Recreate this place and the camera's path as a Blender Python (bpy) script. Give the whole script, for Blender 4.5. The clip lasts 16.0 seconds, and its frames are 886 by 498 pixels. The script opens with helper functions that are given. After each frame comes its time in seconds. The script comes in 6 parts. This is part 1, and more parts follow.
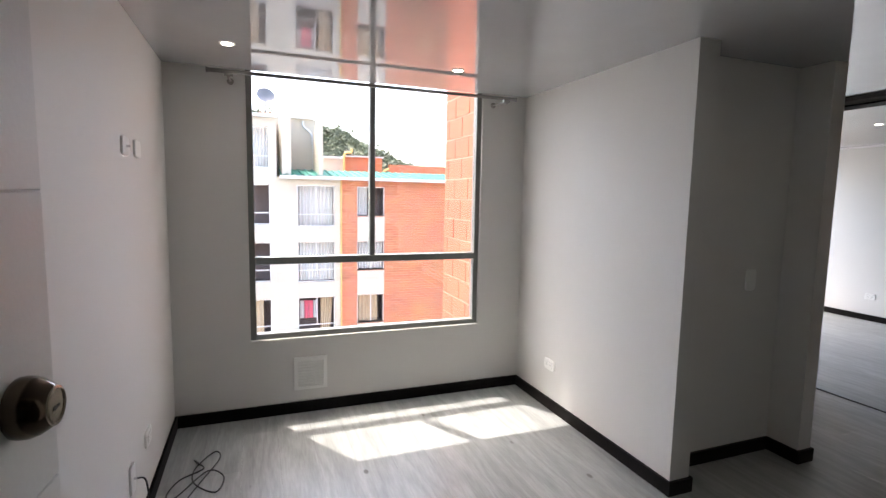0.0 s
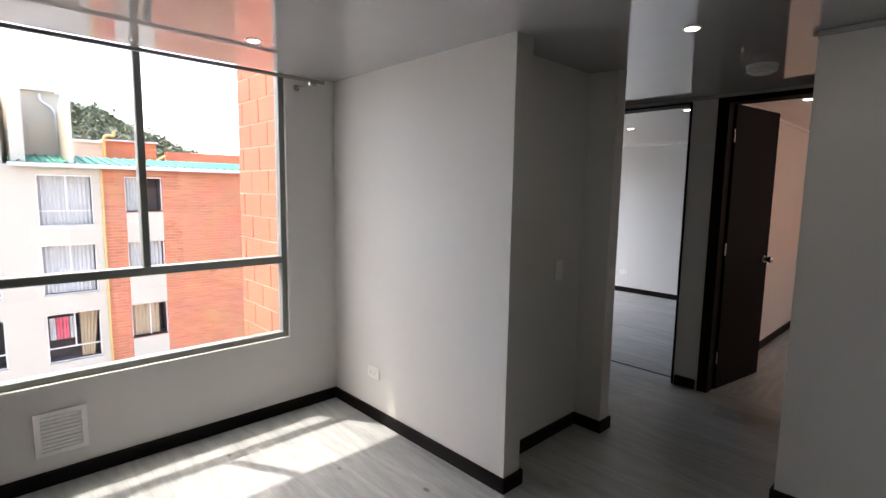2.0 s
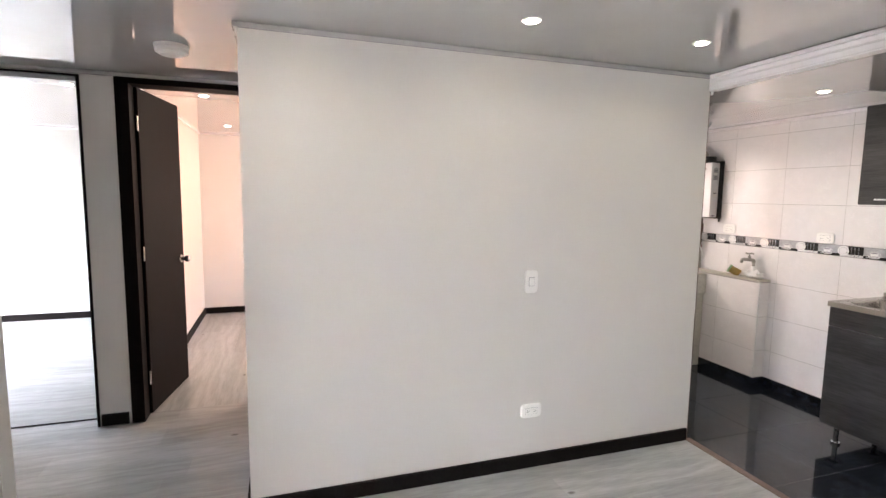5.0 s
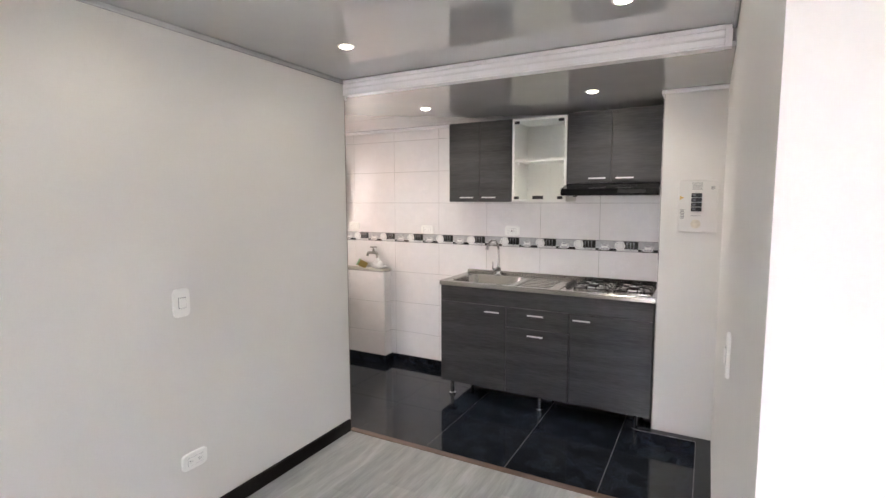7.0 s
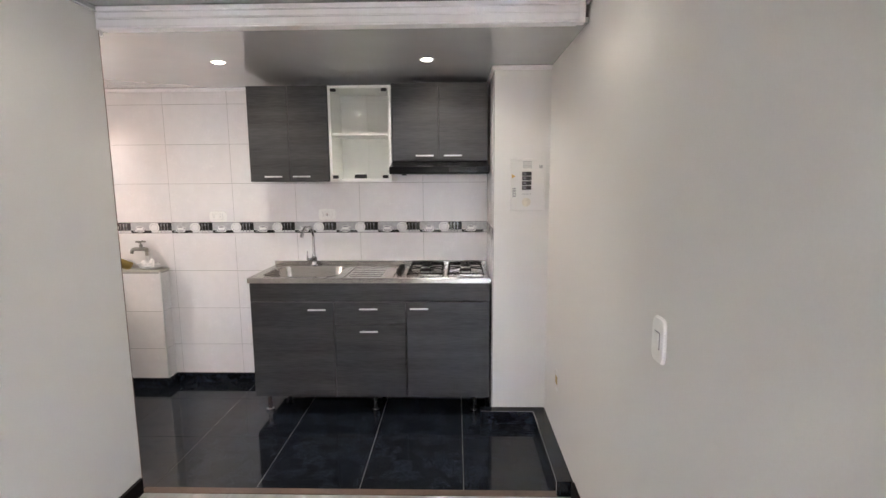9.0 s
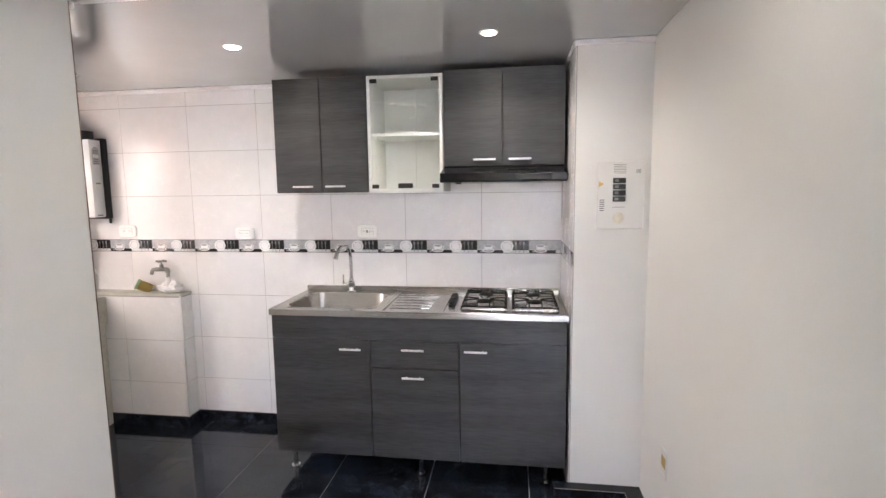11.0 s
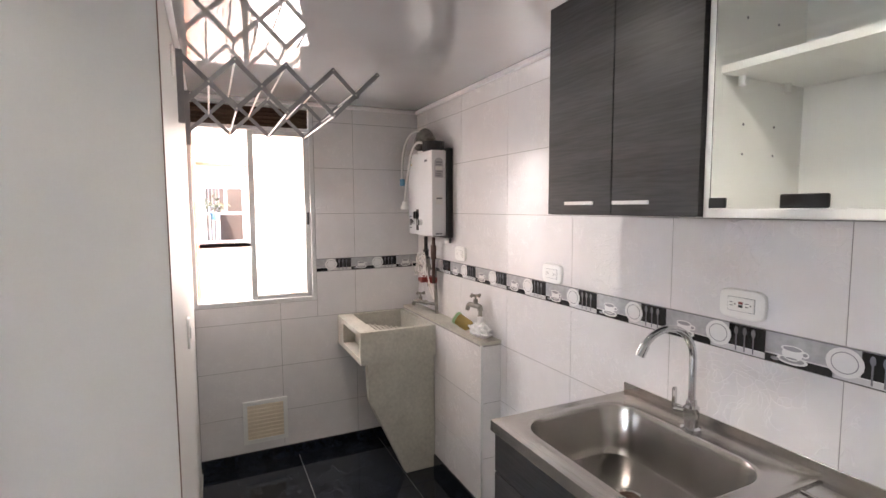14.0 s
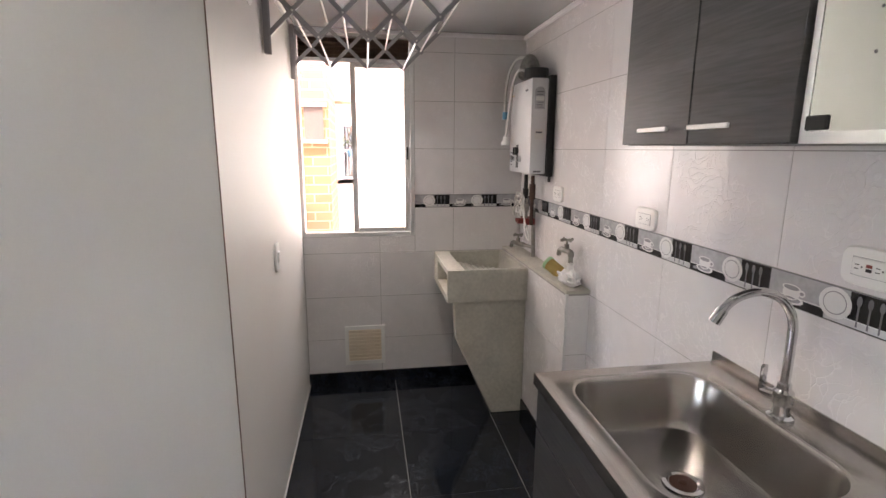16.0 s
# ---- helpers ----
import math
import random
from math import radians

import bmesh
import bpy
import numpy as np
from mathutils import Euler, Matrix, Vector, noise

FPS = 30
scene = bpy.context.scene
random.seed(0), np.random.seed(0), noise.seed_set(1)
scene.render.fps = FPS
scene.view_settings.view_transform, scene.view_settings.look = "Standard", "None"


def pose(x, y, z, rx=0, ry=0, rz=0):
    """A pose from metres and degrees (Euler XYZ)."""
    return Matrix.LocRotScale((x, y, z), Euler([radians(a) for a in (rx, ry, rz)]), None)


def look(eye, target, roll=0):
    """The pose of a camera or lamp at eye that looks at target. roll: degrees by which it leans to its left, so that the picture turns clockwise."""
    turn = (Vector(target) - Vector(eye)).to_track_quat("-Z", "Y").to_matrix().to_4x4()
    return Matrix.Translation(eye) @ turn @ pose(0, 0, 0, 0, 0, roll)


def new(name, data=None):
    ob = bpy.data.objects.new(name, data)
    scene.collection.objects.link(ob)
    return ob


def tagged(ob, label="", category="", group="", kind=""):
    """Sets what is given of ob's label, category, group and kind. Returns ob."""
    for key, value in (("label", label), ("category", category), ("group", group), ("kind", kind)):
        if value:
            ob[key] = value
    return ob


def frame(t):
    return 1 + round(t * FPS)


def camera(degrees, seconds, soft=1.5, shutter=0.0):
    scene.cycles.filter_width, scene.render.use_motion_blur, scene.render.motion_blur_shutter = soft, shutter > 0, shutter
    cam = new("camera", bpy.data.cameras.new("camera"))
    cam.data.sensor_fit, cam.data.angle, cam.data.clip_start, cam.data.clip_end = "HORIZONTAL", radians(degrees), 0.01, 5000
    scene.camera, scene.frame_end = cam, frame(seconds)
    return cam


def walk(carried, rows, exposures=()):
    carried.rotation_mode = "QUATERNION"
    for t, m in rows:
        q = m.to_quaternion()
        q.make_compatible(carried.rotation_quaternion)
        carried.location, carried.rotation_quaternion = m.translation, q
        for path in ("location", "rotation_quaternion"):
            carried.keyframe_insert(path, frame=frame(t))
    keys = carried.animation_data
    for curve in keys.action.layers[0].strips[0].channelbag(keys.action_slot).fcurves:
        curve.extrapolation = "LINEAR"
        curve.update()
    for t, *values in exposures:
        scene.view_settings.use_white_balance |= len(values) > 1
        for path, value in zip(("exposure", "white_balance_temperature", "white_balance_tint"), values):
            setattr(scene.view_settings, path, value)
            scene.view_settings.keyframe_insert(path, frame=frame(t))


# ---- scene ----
cam = camera(83.7, 16.0)
PATH = [
    (0, (0.472, -3.199, 1.423), (1.178, -1.34, 1.213), 1.1),
    (0.5, (0.467, -3.054, 1.428), (1.202, -1.204, 1.236), 0.9),
    (1, (0.463, -2.958, 1.442), (1.238, -1.124, 1.247), 0.8),
    (1.5, (0.485, -2.905, 1.439), (1.47, -1.179, 1.215), 0.9),
    (2, (0.552, -2.896, 1.448), (1.92, -1.455, 1.216), 0.9),
    (2.5, (0.629, -2.905, 1.445), (2.335, -1.884, 1.225), 0.9),
    (3, (0.673, -2.871, 1.443), (2.561, -2.245, 1.237), 0.9),
    (3.2, (0.695, -2.854, 1.442), (2.628, -2.379, 1.246), 1.0),
    (5.3, (0.978, -2.511, 1.456), (2.783, -3.345, 1.24), 0.7),
    (5.5, (0.999, -2.488, 1.458), (2.727, -3.472, 1.243), 0.6),
    (6, (1.021, -2.451, 1.458), (2.551, -3.720, 1.235), 0.2),
    (6.5, (1.102, -2.427, 1.443), (2.375, -3.955, 1.233), 0.9),
    (7, (1.262, -2.498, 1.442), (2.203, -4.252, 1.247), -0.1),
    (7.5, (1.423, -2.575, 1.455), (2.03, -4.468, 1.234), -0.8),
    (8, (1.535, -2.624, 1.446), (1.835, -4.583, 1.175), -0.3),
    (8.5, (1.728, -2.662, 1.45), (1.76, -4.64, 1.157), -0.6),
    (10.8, (1.697, -3.321, 1.355), (1.951, -5.298, 1.193), -0.0),
    (11, (1.774, -3.371, 1.435), (2.052, -5.338, 1.201), -0.7),
    (11.5, (1.745, -3.68, 1.452), (2.304, -5.587, 1.218), -1.1),
    (12, (1.749, -3.947, 1.428), (2.621, -5.737, 1.234), -1.1),
    (12.5, (1.694, -4.243, 1.432), (2.877, -5.845, 1.246), -1.3),
    (13, (1.699, -4.478, 1.437), (3.107, -5.888, 1.259), -1.1),
    (13.5, (1.773, -4.746, 1.454), (3.371, -5.936, 1.279), -0.6),
    (14, (1.818, -4.936, 1.454), (3.621, -5.787, 1.287), -0.3),
    (14.5, (1.814, -5.118, 1.46), (3.741, -5.633, 1.315), 0.4),
    (15, (1.821, -5.199, 1.46), (3.786, -5.546, 1.329), 0.3),
    (15.5, (1.83, -5.21, 1.458), (3.804, -5.497, 1.316), -0.1),
    (16, (1.846, -5.211, 1.422), (3.782, -5.514, 1.025), 0.3),
]
walk(cam, [(t, look(eye, target, roll)) for t, eye, target, roll in PATH],
     [(0, 3.23, 6750, 11), (1.5, 3.15, 6750, 11), (2.0, 3.1, 6800, 11), (2.5, 3.1, 6850, 11), (3.2, 4.0, 6800, 11), (5.3, 5.6, 6950, 13), (7.0, 5.5, 6850, 12), (8.5, 5.4, 6850, 12), (11, 5.75, 6650, 12), (12.5, 5.8, 6650, 12), (13.5, 5.65, 6650, 13), (14.5, 5.15, 6700, 13), (16, 5.08, 6750, 13)])
# ---- light ----
TO_SUN = Vector((-0.355, 0.585, 1.6)).normalized()
world = bpy.data.worlds.new("world")
scene.world = world
world.use_nodes = True
wn, wl = world.node_tree.nodes, world.node_tree.links
sky = wn.new("ShaderNodeTexSky")
sky.sky_type, sky.sun_disc = "NISHITA", False
sky.sun_elevation = math.asin(TO_SUN.z)
sky.sun_rotation = math.atan2(TO_SUN.x, TO_SUN.y)
sky.air_density, sky.dust_density = 1.0, 4.0
wl.new(sky.outputs[0], wn["Background"].inputs[0])
wn["Background"].inputs[1].default_value = 0.15
sun = new("sun", bpy.data.lights.new("sun", "SUN"))
sun.data.energy, sun.data.angle, sun.data.color = 0.70, radians(0.6), (1.0, 0.95, 0.88)
sun.matrix_world = look(TO_SUN * 30, (0, 0, 0))


# ---- materials ----
def mat(name, colour, rough=0.6, metal=0.0, spread=0.06, scale=6.0, bump=0.1, bscale=60.0, stretch=(1, 1, 1), coat=0.0, spec=0.5,
        rspread=0.08, dist=0.004, glow=None):
    """A material with two scales of noise in its colour, gloss and relief."""
    m = bpy.data.materials.new(name)
    m.use_nodes = True
    n, l = m.node_tree.nodes, m.node_tree.links
    p = n["Principled BSDF"]
    tc, mp = n.new("ShaderNodeTexCoord"), n.new("ShaderNodeMapping")
    mp.inputs["Scale"].default_value = stretch
    l.new(tc.outputs["Object"], mp.inputs[0])
    a, b = n.new("ShaderNodeTexNoise"), n.new("ShaderNodeTexNoise")
    a.inputs["Scale"].default_value, a.inputs["Detail"].default_value = scale, 5
    b.inputs["Scale"].default_value, b.inputs["Detail"].default_value = bscale, 3
    l.new(mp.outputs[0], a.inputs["Vector"]); l.new(mp.outputs[0], b.inputs["Vector"])
    mx = n.new("ShaderNodeMix"); mx.data_type = "RGBA"
    lo = [max(0, c * (1 - spread)) for c in colour]; hi = [min(1, c * (1 + spread)) for c in colour]
    mx.inputs[6].default_value, mx.inputs[7].default_value = (*lo, 1), (*hi, 1)
    av = n.new("ShaderNodeMath"); av.operation = "MULTIPLY_ADD"
    l.new(b.outputs[0], av.inputs[0]); av.inputs[1].default_value = 0.5
    half = n.new("ShaderNodeMath"); half.operation = "MULTIPLY"; half.inputs[1].default_value = 0.5
    l.new(a.outputs[0], half.inputs[0]); l.new(half.outputs[0], av.inputs[2])
    rng = n.new("ShaderNodeMapRange"); rng.inputs[1].default_value, rng.inputs[2].default_value = 0.35, 0.65
    l.new(av.outputs[0], rng.inputs[0]); l.new(rng.outputs[0], mx.inputs[0])
    l.new(mx.outputs[2], p.inputs["Base Color"])
    rr = n.new("ShaderNodeMapRange")
    rr.inputs[3].default_value, rr.inputs[4].default_value = max(0.01, rough - rspread * rough), min(1, rough + rspread * rough)
    l.new(a.outputs[0], rr.inputs[0]); l.new(rr.outputs[0], p.inputs["Roughness"])
    p.inputs["Metallic"].default_value = metal
    p.inputs["Coat Weight"].default_value = coat
    p.inputs["Specular IOR Level"].default_value = spec
    bp = n.new("ShaderNodeBump"); bp.inputs["Strength"].default_value, bp.inputs["Distance"].default_value = bump, dist
    l.new(b.outputs[0], bp.inputs["Height"]); l.new(bp.outputs[0], p.inputs["Normal"])
    if glow:
        p.inputs["Emission Color"].default_value, p.inputs["Emission Strength"].default_value = (*glow[0], 1), glow[1]
    return m


PAINT = mat("wall_paint", (0.70, 0.69, 0.67), 0.55, spread=0.015, scale=1.5, bump=0.12, bscale=160, dist=0.002)
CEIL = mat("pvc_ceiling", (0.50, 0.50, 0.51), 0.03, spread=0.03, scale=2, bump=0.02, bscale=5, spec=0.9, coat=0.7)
TRIM = mat("pvc_trim", (0.84, 0.82, 0.84), 0.3, spread=0.02, bump=0.01)
FLOORWOOD = mat("laminate_floor", (0.41, 0.425, 0.42), 0.34, spread=0.16, scale=2.2, bump=0.06, bscale=20, stretch=(5, 0.5, 1), rspread=0.2)
FLOORWOODX = mat("laminate_floor_across", (0.41, 0.425, 0.42), 0.34, spread=0.16, scale=2.2, bump=0.06, bscale=20, stretch=(0.5, 5, 1), rspread=0.2)


def knots(m, sx, sy):
    """Small dark knots, drawn-out rings round them and a tint that differs from board to board."""
    n, l = m.node_tree.nodes, m.node_tree.links
    p = n["Principled BSDF"]
    tc, mp, vo, rp, mx, info, tint, mul = (n.new(k) for k in ("ShaderNodeTexCoord", "ShaderNodeMapping", "ShaderNodeTexVoronoi", "ShaderNodeMapRange", "ShaderNodeMix", "ShaderNodeObjectInfo", "ShaderNodeMapRange", "ShaderNodeMix"))
    mp.inputs["Scale"].default_value = (sx, sy, 0.01)
    vo.inputs["Scale"].default_value = 3.4
    l.new(tc.outputs["Object"], mp.inputs[0]); l.new(mp.outputs[0], vo.inputs["Vector"])
    rp.inputs[1].default_value, rp.inputs[2].default_value, rp.inputs[3].default_value, rp.inputs[4].default_value = 0.035, 0.07, 0.9, 0.0
    l.new(vo.outputs["Distance"], rp.inputs[0])
    mx.data_type = mul.data_type = "RGBA"
    old = p.inputs["Base Color"].links[0].from_socket
    l.new(rp.outputs[0], mx.inputs[0]); l.new(old, mx.inputs[6]); mx.inputs[7].default_value = (0.12, 0.11, 0.10, 1)
    l.new(info.outputs["Random"], tint.inputs[0]); tint.inputs[3].default_value, tint.inputs[4].default_value = 0.88, 1.06
    mul.blend_type = "MULTIPLY"; mul.inputs[0].default_value = 1.0
    l.new(mx.outputs[2], mul.inputs[6]); l.new(tint.outputs[0], mul.inputs[7]); l.new(mul.outputs[2], p.inputs["Base Color"])
    wv, bp = n.new("ShaderNodeTexWave"), n.new("ShaderNodeMix")
    wv.bands_direction = "X" if sx > sy else "Y"
    wv.inputs["Scale"].default_value, wv.inputs["Distortion"].default_value, wv.inputs["Detail"].default_value, wv.inputs["Detail Scale"].default_value = 3.2, 16.0, 4.0, 1.6
    mp2 = n.new("ShaderNodeMapping"); mp2.inputs["Scale"].default_value = (1, 0.2, 1) if sx > sy else (0.2, 1, 1)
    l.new(tc.outputs["Object"], mp2.inputs[0]); l.new(mp2.outputs[0], wv.inputs["Vector"])
    bp.data_type, bp.blend_type = "RGBA", "MULTIPLY"; bp.inputs[0].default_value = 0.16
    l.new(mul.outputs[2], bp.inputs[6]); l.new(wv.outputs[0], bp.inputs[7]); l.new(bp.outputs[2], p.inputs["Base Color"])


knots(FLOORWOOD, 1.3, 0.75)
knots(FLOORWOODX, 0.75, 1.29)
BASE = mat("dark_skirting", (0.010, 0.008, 0.008), 0.5, spread=0.2, spec=0.1)
GRANITE = mat("black_floor_tile", (0.009, 0.012, 0.018), 0.09, spread=0.6, scale=14, bump=0.02, bscale=40, spec=0.5)
GROUT = mat("grout", (0.2, 0.2, 0.2), 0.8)
GROUTW = mat("white_grout", (0.55, 0.54, 0.53), 0.8)
GROUTG = mat("grey_grout", (0.34, 0.33, 0.32), 0.85)
DARKGREY = mat("dark_grey_metal", (0.13, 0.13, 0.14), 0.5)
WTILE = mat("white_wall_tile", (0.78, 0.765, 0.77), 0.14, spread=0.03, scale=5, bump=0.012, bscale=14)


def veins(m, scale, lo, hi, width=0.05, colour=None, relief=0.0):
    """Fine branching veins that change the gloss of a tile, and its colour if one is given."""
    n, l = m.node_tree.nodes, m.node_tree.links
    p = n["Principled BSDF"]
    tc, ns, ad, vo, rp = (n.new(k) for k in ("ShaderNodeTexCoord", "ShaderNodeTexNoise", "ShaderNodeVectorMath", "ShaderNodeTexVoronoi", "ShaderNodeMapRange"))
    ns.inputs["Scale"].default_value = scale * 0.6
    ad.operation = "ADD"
    info, sh = n.new("ShaderNodeObjectInfo"), n.new("ShaderNodeVectorMath")
    sh.operation = "ADD"
    l.new(info.outputs["Random"], sh.inputs[1]); l.new(tc.outputs["Object"], sh.inputs[0])
    l.new(sh.outputs[0], ns.inputs["Vector"])
    l.new(sh.outputs[0], ad.inputs[0]); l.new(ns.outputs["Color"], ad.inputs[1])
    vo.feature = "DISTANCE_TO_EDGE"
    vo.inputs["Scale"].default_value = scale
    l.new(ad.outputs[0], vo.inputs["Vector"])
    rp.inputs[2].default_value = width
    l.new(vo.outputs["Distance"], rp.inputs[0])
    rg, pn, pr, mxm = (n.new(k) for k in ("ShaderNodeMapRange", "ShaderNodeTexNoise", "ShaderNodeMapRange", "ShaderNodeMath"))
    pn.inputs["Scale"].default_value = scale * 0.45
    l.new(sh.outputs[0], pn.inputs["Vector"])
    pr.inputs[1].default_value, pr.inputs[2].default_value, pr.inputs[3].default_value, pr.inputs[4].default_value = 0.46, 0.56, 1.0, 0.0
    l.new(pn.outputs[0], pr.inputs[0])
    mxm.operation = "MAXIMUM"
    l.new(rp.outputs[0], mxm.inputs[0]); l.new(pr.outputs[0], mxm.inputs[1])
    rp = mxm
    rg.inputs[3].default_value, rg.inputs[4].default_value = hi, lo
    l.new(rp.outputs[0], rg.inputs[0]); l.new(rg.outputs[0], p.inputs["Roughness"])
    if relief:
        bp = n.new("ShaderNodeBump"); bp.inputs["Distance"].default_value = relief; bp.inputs["Strength"].default_value = 1.0
        l.new(rp.outputs[0], bp.inputs["Height"])
        if p.inputs["Normal"].links:
            l.new(p.inputs["Normal"].links[0].from_socket, bp.inputs["Normal"])
        l.new(bp.outputs[0], p.inputs["Normal"])
    if colour:
        mx = n.new("ShaderNodeMix"); mx.data_type = "RGBA"
        old = p.inputs["Base Color"].links[0].from_socket
        mx.inputs[6].default_value = (*colour, 1)
        l.new(rp.outputs[0], mx.inputs[0]); l.new(old, mx.inputs[7]); l.new(mx.outputs[2], p.inputs["Base Color"])


veins(WTILE, 11, 0.20, 0.40, 0.045, relief=0.0007)
veins(GRANITE, 18, 0.07, 0.14, 0.05, (0.05, 0.062, 0.085))
DARKWOOD = mat("dark_wood_laminate", (0.043, 0.042, 0.044), 0.38, spec=0.34, spread=0.38, scale=1.5, bump=0.1, bscale=13, stretch=(1, 1, 15))
DOORWOOD = mat("door_wood", (0.007, 0.005, 0.005), 0.6, spec=0.06, spread=0.3, scale=4, bump=0.1, bscale=30, stretch=(10, 10, 1))
STEEL = mat("stainless_steel", (0.48, 0.46, 0.44), 0.22, metal=1.0, spread=0.05, bump=0.03, bscale=90, stretch=(1, 8, 8))
CHROME = mat("chrome", (0.62, 0.62, 0.63), 0.06, metal=1.0, spread=0.02)
ALU = mat("aluminium_frame", (0.72, 0.73, 0.73), 0.35, metal=0.5, spread=0.04)
FRAMEM = mat("grey_window_frame", (0.20, 0.21, 0.20), 0.45, metal=0.2, spread=0.06)
WHITE = mat("white_plastic", (0.86, 0.86, 0.84), 0.35, spread=0.02)
BLACK = mat("black_plastic", (0.006, 0.006, 0.0065), 0.35, spread=0.1)
CONC = mat("cast_concrete", (0.50, 0.485, 0.43), 0.85, spread=0.14, scale=7, bump=0.5, bscale=60)
BRICK = mat("brick_clay", (0.40, 0.112, 0.055), 0.85, spread=0.15, scale=3, bump=0.4, bscale=40)
MORTAR = mat("mortar", (0.54, 0.33, 0.23), 0.9)
FACADE = mat("cream_facade", (0.52, 0.46, 0.37), 0.8, spread=0.05, scale=0.6)
ROOFG = mat("green_roof", (0.012, 0.15, 0.11), 0.75, spread=0.1)
GROUND = mat("ground_paving", (0.25, 0.24, 0.22), 0.9, spread=0.2, scale=0.5)
DOORPAINT = mat("door_paint", (0.62, 0.62, 0.60), 0.4, spread=0.02, bump=0.1, bscale=120)
LEAF = mat("foliage", (0.12, 0.13, 0.075), 0.8, spread=0.6, scale=0.12, bump=0.3)
LAMPGLOW = mat("lamp_glow", (0.9, 0.9, 0.88), 0.4, glow=((1.0, 0.93, 0.82), 3.0))


def glass(name, colour=(1, 1, 1), rough=0.0):
    m = bpy.data.materials.new(name)
    m.use_nodes = True
    p = m.node_tree.nodes["Principled BSDF"]
    p.inputs["Base Color"].default_value = (*colour, 1)
    p.inputs["Transmission Weight"].default_value = 1.0
    p.inputs["Roughness"].default_value = rough
    p.inputs["IOR"].default_value = 1.45
    return m


GLASS = glass("clear_glass")
DOORGLASS = glass("greenish_clear_glass", (0.97, 0.985, 0.975))
FROST = glass("frosted_glass", (0.95, 0.95, 0.95), 0.6)


# ---- building helpers ----
def box(bm, x0, y0, z0, x1, y1, z1, bevel=0.0, seg=1):
    tmp = bmesh.new() if bevel else bm
    vs = [tmp.verts.new(c) for c in ((x0, y0, z0), (x1, y0, z0), (x1, y1, z0), (x0, y1, z0), (x0, y0, z1), (x1, y0, z1), (x1, y1, z1), (x0, y1, z1))]
    for f in ((0, 3, 2, 1), (4, 5, 6, 7), (0, 1, 5, 4), (1, 2, 6, 5), (2, 3, 7, 6), (3, 0, 4, 7)):
        tmp.faces.new([vs[i] for i in f])
    if bevel:
        bmesh.ops.bevel(tmp, geom=tmp.edges[:], offset=bevel, segments=seg, profile=0.5, affect="EDGES")
        merge(bm, tmp)
    return bm


def merge(bm, tmp, m=None):
    me = bpy.data.meshes.new("tmp")
    tmp.to_mesh(me); tmp.free()
    if m is not None:
        me.transform(m)
    bm.from_mesh(me)
    bpy.data.meshes.remove(me)


def rod(bm, a, b, r, seg=12, r2=None):
    """A round bar from a to b."""
    a, b = Vector(a), Vector(b)
    d = b - a
    tmp = bmesh.new()
    bmesh.ops.create_cone(tmp, cap_ends=True, segments=seg, radius1=r, radius2=r if r2 is None else r2, depth=d.length)
    merge(bm, tmp, Matrix.Translation((a + b) / 2) @ d.to_track_quat("Z", "Y").to_matrix().to_4x4())


def tube(bm, pts, r, seg=8, smooth=4):
    """A round tube through points, smoothed."""
    pts = [Vector(p) for p in pts]
    if smooth:
        out = []
        for i in range(len(pts) - 1):
            p0, p1, p2, p3 = pts[max(i - 1, 0)], pts[i], pts[i + 1], pts[min(i + 2, len(pts) - 1)]
            for k in range(smooth):
                t = k / smooth
                out.append(0.5 * ((2 * p1) + (p2 - p0) * t + (2 * p0 - 5 * p1 + 4 * p2 - p3) * t * t + (3 * p1 - p0 - 3 * p2 + p3) * t ** 3))
        pts = out + [pts[-1]]
    rings, ref = [], None
    for i, p in enumerate(pts):
        d = (pts[min(i + 1, len(pts) - 1)] - pts[max(i - 1, 0)]).normalized()
        if ref is None:
            ref = d.orthogonal().normalized()
        ref = (ref - d * ref.dot(d)).normalized()
        other = d.cross(ref)
        rings.append([bm.verts.new(p + (ref * math.cos(a) + other * math.sin(a)) * r) for a in (2 * math.pi * k / seg for k in range(seg))])
    for q, w in zip(rings, rings[1:]):
        for k in range(seg):
            bm.faces.new((q[k], q[(k + 1) % seg], w[(k + 1) % seg], w[k]))
    bm.faces.new(rings[0][::-1]); bm.faces.new(rings[-1])


def lathe(bm, profile, centre=(0, 0, 0), seg=24, m=None):
    """A turned shape from (radius, height) pairs about z."""
    tmp = bmesh.new()
    rings = [[tmp.verts.new((r * math.cos(2 * math.pi * k / seg), r * math.sin(2 * math.pi * k / seg), z)) for k in range(seg)] for r, z in profile]
    for q, w in zip(rings, rings[1:]):
        for k in range(seg):
            tmp.faces.new((q[k], q[(k + 1) % seg], w[(k + 1) % seg], w[k]))
    tmp.faces.new(rings[0][::-1]); tmp.faces.new(rings[-1])
    merge(bm, tmp, Matrix.Translation(centre) @ (m or Matrix()))


def part(name, bm, material, parent=None, label="", smooth=False, at=None):
    me = bpy.data.meshes.new(name)
    bmesh.ops.recalc_face_normals(bm, faces=bm.faces[:])
    bm.to_mesh(me); bm.free()
    me.materials.append(material)
    if smooth:
        for f in me.polygons:
            f.use_smooth = True
        me.set_sharp_from_angle(angle=radians(40))
    ob = new(name, me)
    if at is not None:
        ob.location = at
    ob.parent = parent
    if label:
        ob["label"] = label
    return ob


